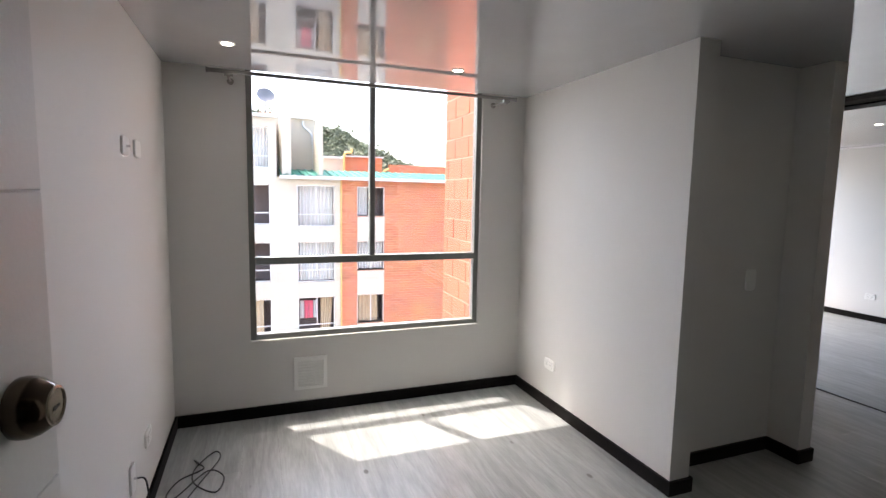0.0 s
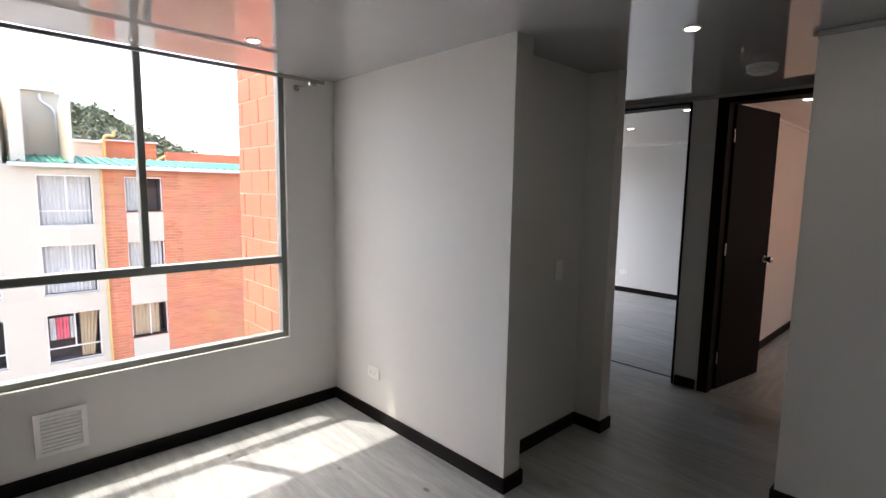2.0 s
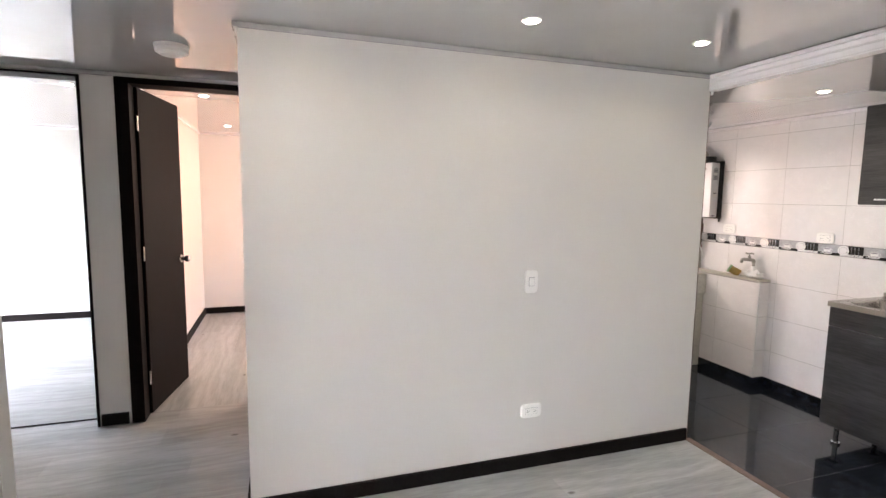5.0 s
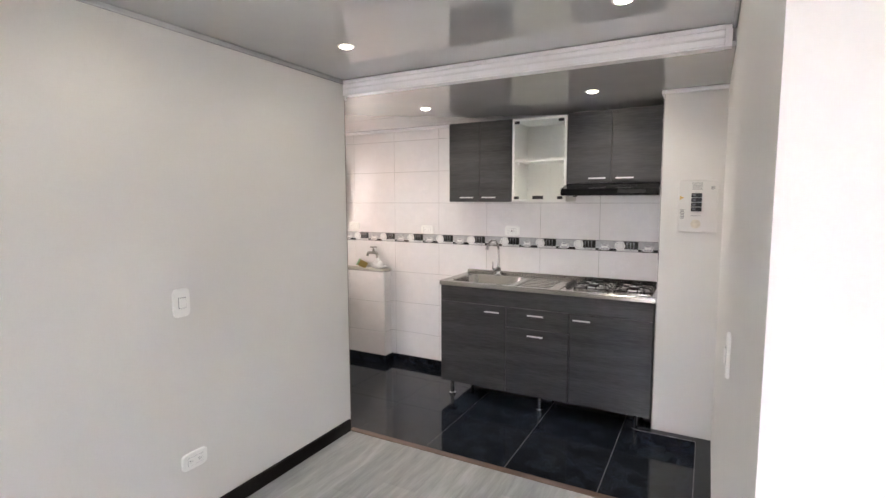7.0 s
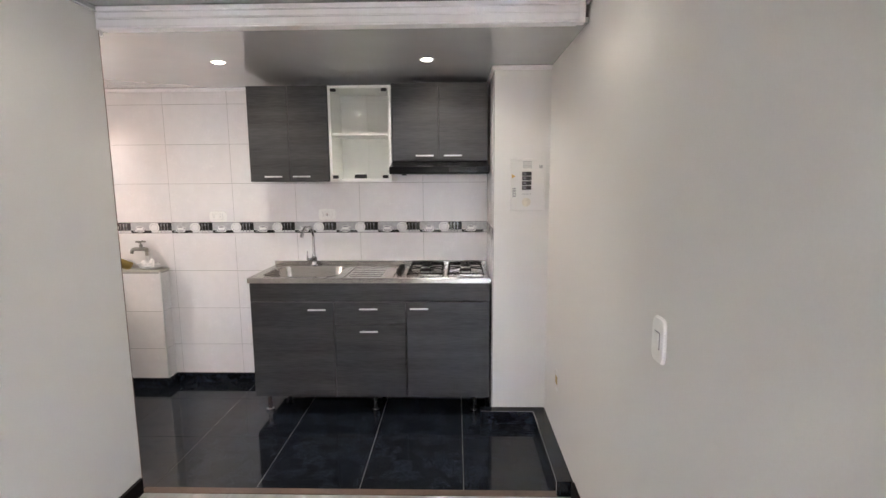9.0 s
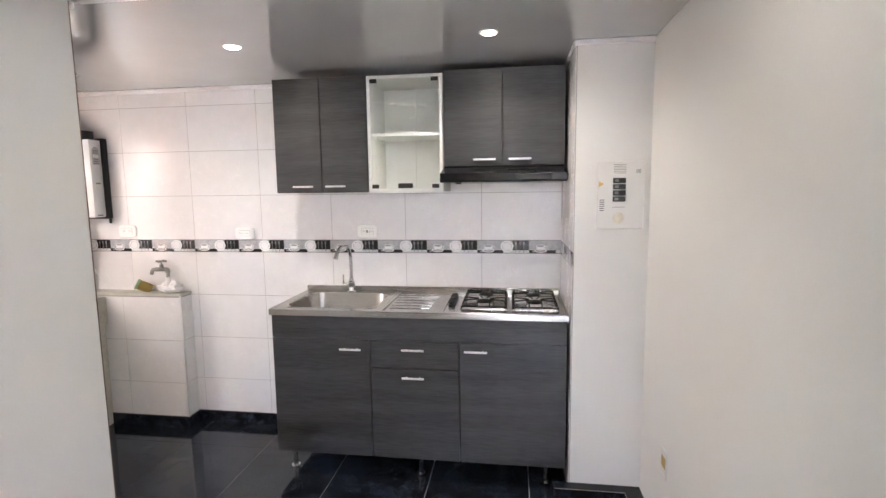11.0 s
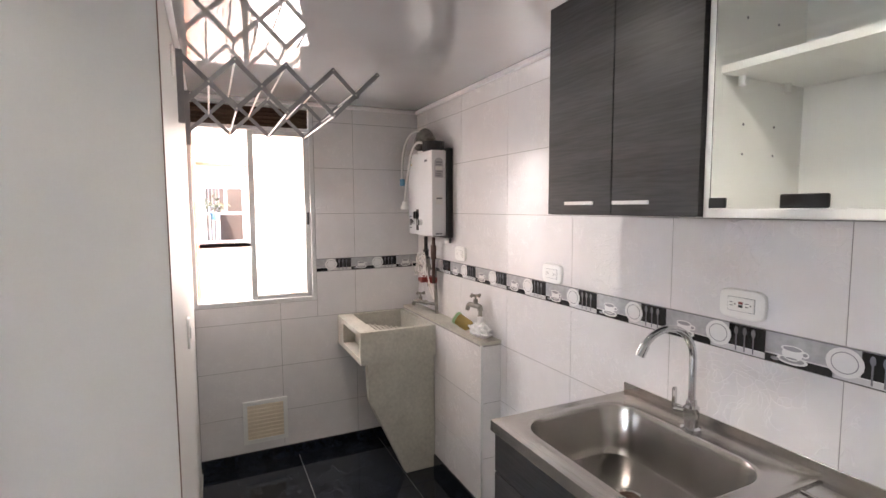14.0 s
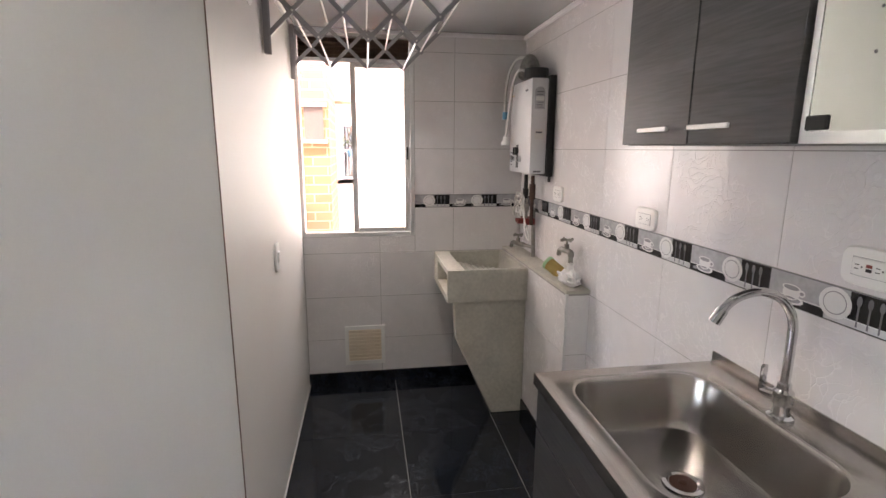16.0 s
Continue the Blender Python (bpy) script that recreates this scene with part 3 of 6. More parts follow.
structure(boxes("baseboard_kitchen", [(3.005, -6.14, 0, 3.735, -6.13, K), (3.735, -6.14, 0, 3.745, -6.025, K), (3.745, -6.035, 0, 4.30, -6.025, K), (4.36, -6.035, 0, 4.732, -6.025, K), (4.732, -6.035, 0, 4.742, -4.84, K),
                                      ], GRANITE), "black tile skirting of the kitchen", "skirting")

structure(boxes("corner_joint", [(3.1765, -4.8475, 0.0, 3.1795, -4.8445, 2.05)], STONE), "thin brown joint down the corner of the wall", "trim")
structure(boxes("floor_edge", [(3.185, -4.852, 0.0, 4.73, -4.8455, 0.007)], GROUTW), "thin white joint between wall and black tiles", "trim")

# ---- outlets and switches ----
def fitting(kind, at, rz, label, material=WHITE):
    """A wall plate in its own plane, facing its local -y."""
    names = {"outlet": ("wall_outlet", "outlet"), "switch": ("light_switch", "switch"), "blank": ("cover_plate", "cover plate"), "tv": ("cable_outlet", "outlet"), "gfci": ("wall_outlet", "outlet")}
    t = thing(names[kind][0], at, label, names[kind][1], rz=rz)
    w, h = (0.060, 0.038) if kind in ("outlet", "gfci") else (0.038, 0.060)
    if at[2] > 1.5:
        w, h = 0.056, 0.038
    bm = bmesh.new()
    for hx, hz, yy in ((w, h, -0.0005), (w, h, -0.005), (w - 0.003, h - 0.003, -0.009), (w * 0.7, h * 0.6, -0.0095)):
        ring = []
        for k in range(32):
            c, s_ = math.cos(2 * math.pi * k / 32), math.sin(2 * math.pi * k / 32)
            ring.append(bm.verts.new((hx * math.copysign(abs(c) ** 0.42, c), yy, hz * math.copysign(abs(s_) ** 0.42, s_))))
        if yy < -0.001:
            for k in range(32):
                bm.faces.new([last[k], last[(k + 1) % 32], ring[(k + 1) % 32], ring[k]])
        last = ring
    bm.faces.new(last)
    part("plate", bm, material, t, smooth=True)
    bm = bmesh.new()
    if kind in ("outlet", "gfci"):
        box(bm, -0.034, -0.0115, -0.017, 0.034, -0.009, 0.017, bevel=0.002)
        part("socket", bm, material, t)
        boxes("socket_gap", [(-0.0350, -0.0101, -0.0180, 0.0350, -0.0088, 0.0180)], SHADEP, t)
        bm = bmesh.new()
        for sx in (-0.02, 0.02):
            bm = bm if sx < 0 else bmesh.new()
            box(bm, sx - 0.008, -0.0122, 0.003, sx + 0.000, -0.0115, 0.0045)
            box(bm, sx - 0.008, -0.0122, -0.005, sx + 0.000, -0.0115, -0.0035)
            box(bm, sx + 0.004, -0.0122, -0.0015, sx + 0.007, -0.0115, 0.0015)
            part("socket_slots", bm, BLACK, t)
        if kind == "gfci":
            boxes("test_button", [(-0.005, -0.0135, 0.001, 0.005, -0.0115, 0.007)], RED, t)
            boxes("reset_button", [(-0.005, -0.0135, -0.007, 0.005, -0.0115, -0.001)], BLACK, t)
    elif kind == "switch":
        box(bm, -0.015, -0.0145, -0.021, 0.015, -0.009, 0.021, bevel=0.003)
        part("rocker", bm, material, t)
        boxes("rocker_gap", [(-0.0165, -0.0101, -0.0225, 0.0165, -0.0088, 0.0225)], SHADEP, t)
    elif kind == "tv":
        rod(bm, (0, -0.009, 0), (0, -0.022, 0), 0.005)
        part("connector", bm, CHROME, t)


WALLO = "white plastic double outlet low on the painted wall"
fitting("outlet", (2.30, -0.448, 0.318), -90, WALLO)
fitting("outlet", (0.0, -0.77, 0.335), 90, WALLO)
fitting("tv", (0.0, -1.08, 0.31), 90, "white cable outlet plate with a black lead plugged in")
fitting("tv", (0.0, -0.945, 1.595), 90, "white cable outlet plate high on the painted wall")
fitting("blank", (0.0, -0.735, 1.60), 90, "white cover plate high on the painted wall")
fitting("switch", (3.178, -3.765, 1.022), -90, "white plastic light switch on the broad wall")
fitting("outlet", (3.178, -3.788, 0.331), -90, "white plastic double outlet under the light switch")
fitting("blank", (2.96, -1.32, 1.01), 0, "white cover plate on the dim alcove wall")
fitting("switch", (1.195, -4.01, 1.025), 90, "white plastic light switch beside the kitchen opening")
fitting("switch", (3.882, -4.846, 0.99), 0, "white plastic light switch on the laundry wall")
fitting("outlet", (7.45, 0.50, 0.31), -90, "white outlet on the far bedroom wall")
fitting("outlet", (3.364, -6.14, 1.196), 180, "white outlet above the decorated tile border")
fitting("gfci", (2.604, -6.14, 1.208), 180, "white outlet with red test button above the sink")
fitting("outlet", (4.142, -6.14, 1.21), 180, "white outlet beside the gas heater")
t = thing("junction_box", (1.195, -5.257, 0.39), "open wall box without its cover plate", "wall box", rz=90)
boxes("rim", [(-0.035, -0.003, -0.055, -0.028, 0.0, 0.055), (0.028, -0.003, -0.055, 0.035, 0.0, 0.055), (-0.028, -0.003, 0.048, 0.028, 0.0, 0.055), (-0.028, -0.003, -0.055, 0.028, 0.0, -0.048)], PAINT, t)
boxes("box_back", [(-0.028, -0.002, -0.02, 0.028, 0.0, 0.02)], OCHRE, t)
t = thing("round_cover", (3.668, -4.846, 1.93), "round white cover plate under the kitchen ceiling", "cover plate")
bm = bmesh.new(); lathe(bm, [(0.05, 0), (0.05, 0.004), (0.044, 0.008)], m=pose(0, 0, 0, 90, 0, 0)); part("plate", bm, WHITE, t, smooth=True)


def grille(at, rz, w, h, n, label, m1=WHITE, m2=WHITE):
    t = thing("air_vent", at, label, "air vent", rz=rz)
    b = 0.022
    boxes("frame", [(-w / 2, -0.012, 0, -w / 2 + b, 0, h), (w / 2 - b, -0.012, 0, w / 2, 0, h), (-w / 2 + b, -0.012, 0, w / 2 - b, 0, b), (-w / 2 + b, -0.012, h - b, w / 2 - b, 0, h)], m1, t)
    boxes("backing", [(-w / 2 + b, -0.002, b, w / 2 - b, -0.0005, h - b)], m2, t)
    p = (h - 2 * b) / n
    for i in range(n):
        bm = bmesh.new()
        box(bm, -w / 2 + b + 0.001, -0.003, -0.0015, w / 2 - b - 0.001, 0.0, p * 0.9)
        o = part("slat", bm, m2, t)
        o.matrix_basis = pose(0, -0.0035, b + i * p + 0.002, 22, 0, 0)


grille((0.787, 0.0, 0.17), 0, 0.206, 0.213, 9, "square white louvred air vent low on the wall")
# pale colour of slats and backing stands in for daylight behind the vent
grille((4.742, -5.185, 0.121), -90, 0.24, 0.245, 9, "square air vent on the tiled wall, cream louvres coloured paler to look backlit", WHITE, BACKLITCREAM)

# curtain rod
t = thing("curtain_rod", (0.25, -0.2, 2.075), "slim brushed metal curtain rod under the ceiling", "curtain rod")
RODM = mat("brushed_rod", (0.30, 0.285, 0.27), 0.3, metal=1.0)
bm = bmesh.new(); rod(bm, (0, 0, 0), (1.85, 0, 0), 0.011, 16); part("rod", bm, RODM, t, smooth=True)
for x in (-0.012, 1.85):
    bm = bmesh.new(); rod(bm, (x, 0, 0), (x + 0.012, 0, 0), 0.014, 16); part("end_cap", bm, RODM, t, smooth=True)
for x in (0.10, 1.79):
    bm = bmesh.new()
    lathe(bm, [(0.019, 0.0), (0.019, 0.004), (0.012, 0.008)], (x, 0.2, -0.012), m=pose(0, 0, 0, 90, 0, 0))
    rod(bm, (x, 0.195, -0.012), (x, 0.0, -0.02), 0.005)
    rod(bm, (x - 0.022, 0, -0.012), (x + 0.022, 0, -0.012), 0.014, 14)
    rod(bm, (x, 0, -0.036), (x, 0, -0.012), 0.008, 10)
    part("bracket", bm, RODM, t)

# ceiling vent in the hall
t = thing("smoke_detector", (3.635, -2.08, H), "round white smoke detector on the hall ceiling", "smoke detector")
bm = bmesh.new(); lathe(bm, [(0.075, 0), (0.075, -0.012), (0.06, -0.014), (0.06, -0.02), (0.072, -0.022), (0.07, -0.034), (0.055, -0.037), (0.05, -0.045), (0.02, -0.048)][::-1]); part("housing", bm, WHITE, t, smooth=True)

# cable on the floor
t = thing("cable", (0.0, -1.08, 0.0), "thin black cable loosely coiled on the laminate floor", "cable")
bm = bmesh.new()
F = 0.0225
tube(bm, [(0.02, 0, 0.31), (0.05, 0.005, 0.29), (0.06, 0.0, 0.15), (0.05, 0.02, 0.04), (0.07, 0.06, F), (0.14, 0.25, F), (0.2, 0.42, F), (0.27, 0.62, F), (0.24, 0.70, F), (0.16, 0.55, F), (0.17, 0.40, F + 0.005), (0.27, 0.30, F),
          (0.30, 0.42, F + 0.004), (0.22, 0.50, F + 0.004), (0.10, 0.30, F + 0.004), (0.06, 0.34, F), (0.10, 0.46, F), (0.20, 0.52, F + 0.008), (0.165, 0.60, F)], 0.0035, 8, 6)
part("lead", bm, BLACK, t, smooth=True)
bm = bmesh.new(); rod(bm, (0.165, 0.60, F + 0.003), (0.15, 0.63, F + 0.003), 0.006); part("plug", bm, CHROME, t)

# ---- kitchen units ----
def handle(parent, x, y, z, w=0.108):
    """A bar handle, standing out in +y."""
    bm = bmesh.new()
    box(bm, x - w / 2, y + 0.013, z - 0.004, x + w / 2, y + 0.019, z + 0.005, bevel=0.001)
    for e in (-1, 1):
        box(bm, x + e * (w / 2 - 0.022) - 0.003, y, z - 0.002, x + e * (w / 2 - 0.022) + 0.003, y + 0.014, z + 0.003)
    part("handle", bm, ALU, parent, "brushed bar handle")


def front(name, t, x0, x1, y, z0, z1, hx=None, hz=None, material=DARKWOOD):
    bm = bmesh.new()
    g = 0.0015
    box(bm, x0 + g, y - 0.016, z0 + g, x1 - g, y, z1 - g, bevel=0.001)
    p = part(name, bm, material, t)
    if hx is not None:
        handle(p, hx, y, hz)


cab = thing("base_cabinet", (0, 0, 0), "dark grey wood-grain base cabinet on short legs under the steel worktop", "cabinet")
boxes("body", [(1.522, -6.13, 0.12, 1.538, -5.648, 0.832), (2.945, -6.13, 0.12, 2.960, -5.648, 0.832), (1.538, -6.13, 0.12, 2.945, -5.648, 0.136), (1.538, -6.13, 0.136, 2.945, -6.12, 0.832)], DARKWOOD, cab)
front("top_rail", cab, 1.522, 2.960, -5.631, 0.720, 0.833)
front("door", cab, 2.457, 2.960, -5.631, 0.12, 0.718, 2.555, 0.672)
front("drawer", cab, 2.022, 2.455, -5.631, 0.582, 0.718, 2.246, 0.677)
front("door", cab, 2.022, 2.455, -5.631, 0.12, 0.580, 2.246, 0.538)
front("door", cab, 1.522, 2.020, -5.631, 0.12, 0.718, 1.943, 0.679)
for x in (1.61, 2.23, 2.90):
    for y in (-5.70, -6.06):
        bm = bmesh.new()
        box(bm, x - 0.028, y - 0.028, 0.112, x + 0.028, y + 0.028, 0.12)
        rod(bm, (x, y, 0.012), (x, y, 0.112), 0.013, 12)
        rod(bm, (x, y, 0.0), (x, y, 0.012), 0.024, 12)
        part("leg", bm, CHROME, cab)

for nm, x0, x1, z0, z1, lab in (("wall_cabinet", 2.503, 2.995, 1.432, 2.008, "dark grey wood-grain wall cabinet with two doors"), ("wall_cabinet", 1.528, 2.113, 1.553, 2.016, "dark grey wood-grain wall cabinet above the cooker hood")):
    t = thing(nm, (0, 0, 0), lab, "cabinet")
    boxes("body", [(x0, -6.138, z0, x0 + 0.016, -5.847, z1), (x1 - 0.016, -6.138, z0, x1, -5.847, z1), (x0 + 0.016, -6.138, z0, x1 - 0.016, -5.847, z0 + 0.016), (x0 + 0.016, -6.138, z1 - 0.016, x1 - 0.016, -5.847, z1),
                   (x0 + 0.016, -6.138, z0 + 0.016, x1 - 0.016, -6.13, z1 - 0.016)], DARKWOOD, t)
    mid = 2.745 if x0 > 2.3 else 1.825
    front("door", t, x0, mid, -5.83, z0, z1, (2.67 if x0 > 2.3 else 1.74), z0 + 0.031)
    front("door", t, mid, x1, -5.83, z0, z1, (2.845 if x0 > 2.3 else 1.911), z0 + 0.031)

t = thing("glass_cabinet", (0, 0, 0), "white wall cabinet with a clear glass door, empty inside", "cabinet")
X, Y2 = (2.117, 2.500), (1.432, 2.006)
boxes("body", [(X[0], -6.138, Y2[0], X[0] + 0.016, -5.84, Y2[1]), (X[1] - 0.016, -6.138, Y2[0], X[1], -5.84, Y2[1]), (X[0] + 0.016, -6.138, Y2[0], X[1] - 0.016, -5.84, Y2[0] + 0.016), (X[0] + 0.016, -6.138, Y2[1] - 0.016, X[1] - 0.016, -5.84, Y2[1])], CARC, t)
boxes("back_panel", [(X[0] + 0.016, -6.137, Y2[0] + 0.016, 2.307, -6.130, Y2[1] - 0.016), (2.3085, -6.137, Y2[0] + 0.016, X[1] - 0.016, -6.130, Y2[1] - 0.016)], CARC, t)
boxes("shelf", [(X[0] + 0.017, -6.129, 1.712, X[1] - 0.017, -5.857, 1.727)], CARC, t)
for x in (X[0] + 0.024, X[1] - 0.024):
    for y in (-5.91, -6.06):
        bm = bmesh.new(); rod(bm, (x, y, 1.694), (x, y, 1.712), 0.007, 10); part("shelf_pin", bm, WHITE, t)
for y in (-5.93, -6.03):
    for z in (1.56, 1.62, 1.83, 1.90):
        bm = bmesh.new(); rod(bm, (X[1] - 0.0165, y, z), (X[1] - 0.0175, y, z), 0.0028, 8); part("shelf_hole", bm, CUTLERY, t)
gd = boxes("glass_door", [(X[0] + 0.017, -5.8395, Y2[0] + 0.017, X[1] - 0.017, -5.8345, Y2[1] - 0.017)], DOORGLASS, t, "clear glass door")
gd.visible_shadow = False
for x, z, w, h in ((X[0] + 0.02, Y2[0] + 0.018, 0.035, 0.02), (X[1] - 0.055, Y2[0] + 0.018, 0.035, 0.02), (X[0] + 0.02, Y2[1] - 0.038, 0.035, 0.02), (X[1] - 0.055, Y2[1] - 0.038, 0.035, 0.02), (2.27, Y2[0] + 0.018, 0.075, 0.024)):
    bm = bmesh.new(); box(bm, x, -5.834, z, x + w, -5.826, z + h, bevel=0.002); part("door_clip" if w < 0.05 else "pull", bm, BLACK, t)

# cooker hood
t = thing("cooker_hood", (0, 0, 0), "slim black cooker hood under the wall cabinet", "cooker hood")
bm = bmesh.new()
prof = [(-6.135, 1.552), (-5.835, 1.552), (-5.69, 1.515), (-5.688, 1.478), (-5.70, 1.472), (-6.135, 1.472)]
L, R = [bm.verts.new((1.527, y, z)) for y, z in prof], [bm.verts.new((2.113, y, z)) for y, z in prof]
bm.faces.new(L); bm.faces.new(R[::-1])
for i in range(6):
    bm.faces.new((L[i], R[i], R[(i + 1) % 6], L[(i + 1) % 6]))
bmesh.ops.recalc_face_normals(bm, faces=bm.faces[:])
bmesh.ops.bevel(bm, geom=bm.edges[:], offset=0.003, segments=1, affect="EDGES")
HOODM = mat("black_enamel", (0.004, 0.004, 0.005), 0.14, spread=0.05, spec=0.35, bump=0.02)
part("body", bm, HOODM, t)
for i in range(12):
    x = 1.66 + i * 0.012
    bm = bmesh.new(); box(bm, x, -5.76, 1.5355, x + 0.007, -5.74, 1.5385); o = part("vent_slot", bm, BLACK, t)
bm = bmesh.new(); box(bm, 1.60, -5.6885, 1.485, 1.76, -5.686, 1.508, bevel=0.001); part("control_panel", bm, BLACK, t)
bm = bmesh.new(); rod(bm, (2.03, -5.74, 1.465), (2.03, -5.74, 1.472), 0.014); part("switch_foot", bm, BLACK, t)

# worktop with sink
def rounded(cx, cy, hx, hy, r, z, n=8):
    pts = []
    for k, (sx, sy) in enumerate(((1, 1), (-1, 1), (-1, -1), (1, -1))):
        for i in range(n + 1):
            a = math.pi / 2 * (k + i / n)
            pts.append((cx + sx * (hx - r) + r * math.cos(a), cy + sy * (hy - r) + r * math.sin(a), z))
    return pts


def loft(bm, loops, cap=False):
    rings = [[bm.verts.new(p) for p in lp] for lp in loops]
    for q, w in zip(rings, rings[1:]):
        for k in range(len(q)):
            bm.faces.new((q[k], q[(k + 1) % len(q)], w[(k + 1) % len(q)], w[k]))
    if cap:
        bm.faces.new(rings[-1])
    return rings


ZT = 0.865
top = thing("sink_worktop", (0, 0, 0), "stainless steel worktop with a sink, drainer and cooker recess", "worktop")
bm = bmesh.new()
scx, scy = 2.686, -5.862
ocx, ocy, ohx, ohy = 2.682, -5.878, 0.286, 0.256
loft(bm, [rounded(ocx, ocy, ohx, ohy, 0.0005, ZT - 0.03), rounded(ocx, ocy, ohx, ohy, 0.002, ZT), rounded(ocx, ocy, ohx - 0.008, ohy - 0.008, 0.002, ZT), rounded(ocx, ocy, ohx - 0.018, ohy - 0.018, 0.004, ZT - 0.004),
          rounded(scx, scy, 0.246, 0.192, 0.098, ZT - 0.004), rounded(scx, scy, 0.240, 0.186, 0.094, ZT - 0.001), rounded(scx, scy, 0.235, 0.181, 0.09, ZT - 0.002), rounded(scx, scy, 0.230, 0.176, 0.087, ZT - 0.015),
          rounded(scx, scy, 0.218, 0.164, 0.08, ZT - 0.115), rounded(scx, scy, 0.208, 0.154, 0.075, ZT - 0.138), rounded(scx, scy, 0.188, 0.134, 0.066, ZT - 0.146), rounded(scx + 0.015, scy - 0.01, 0.045, 0.045, 0.044, ZT - 0.150)], cap=True)
part("sink", bm, STEEL, top, "deep rounded steel sink bowl", smooth=True)
bm = bmesh.new()
x0, x1, y0, y1 = 1.518, 2.396, -6.134, -5.622
box(bm, x0, y0, ZT - 0.03, x1, y1, ZT - 0.006)
box(bm, x0, y1 - 0.018, ZT - 0.006, x1, y1, ZT, bevel=0.002)
box(bm, x0, y0, ZT - 0.006, x0 + 0.012, y1 - 0.018, ZT)
box(bm, x0 + 0.012, y0, ZT - 0.006, x1, y0 + 0.03, ZT)
box(bm, 2.10, y0 + 0.03, ZT - 0.006, 2.112, y1 - 0.018, ZT - 0.002, bevel=0.0015)
part("top_plate", bm, STEEL, top)
bm = bmesh.new()
box(bm, 1.518, -6.139, ZT - 0.01, 2.984, -6.134, ZT + 0.022, bevel=0.001)
part("upstand", bm, STEEL, top)
for i in range(6):
    y = -6.03 + i * 0.062
    bm = bmesh.new()
    box(bm, 2.175, y - 0.0045, ZT - 0.007, 2.392 - i * 0.003, y + 0.0045, ZT - 0.002, bevel=0.0022, seg=2)
    part("drainer_rib", bm, STEEL, top, smooth=True)
bm = bmesh.new()
lathe(bm, [(0.043, 0.0), (0.043, 0.003), (0.034, 0.004), (0.030, 0.0), (0.028, -0.002)], (scx + 0.015, scy - 0.01, ZT - 0.149))
dr = part("drain_ring", bm, CHROME, top, "chrome drain ring", smooth=True)
bm = bmesh.new()
lathe(bm, [(0.028, 0.0), (0.028, 0.0015), (0.010, 0.002), (0.008, 0.006), (0.003, 0.007)], (scx + 0.015, scy - 0.01, ZT - 0.1485))
part("strainer", bm, RUST, dr)

# tap over the sink
t = thing("sink_tap", (2.690, -6.075, ZT - 0.004), "tall chrome gooseneck tap behind the sink", "tap")
bm = bmesh.new()
lathe(bm, [(0.026, 0), (0.026, 0.006), (0.018, 0.010), (0.015, 0.03), (0.020, 0.036), (0.020, 0.062), (0.014, 0.068), (0.013, 0.08)])
part("base", bm, CHROME, t, smooth=True)
bm = bmesh.new()
tube(bm, [(0, 0, 0.07), (0, 0, 0.16), (0.001, 0.004, 0.22), (0.006, 0.03, 0.262), (0.014, 0.075, 0.279), (0.023, 0.12, 0.265), (0.029, 0.148, 0.235)], 0.0095, 14, 6)
part("spout", bm, CHROME, t, smooth=True)
bm = bmesh.new(); rod(bm, (0.028, 0.145, 0.240), (0.032, 0.158, 0.212), 0.0125, 16); part("aerator", bm, CHROME, t, smooth=True)
bm = bmesh.new(); rod(bm, (0.0, 0.0, 0.048), (0.042, 0.012, 0.045), 0.010, 14); box(bm, 0.038, 0.006, 0.042, 0.046, 0.022, 0.105, bevel=0.003)
part("lever", bm, CHROME, t, smooth=True)

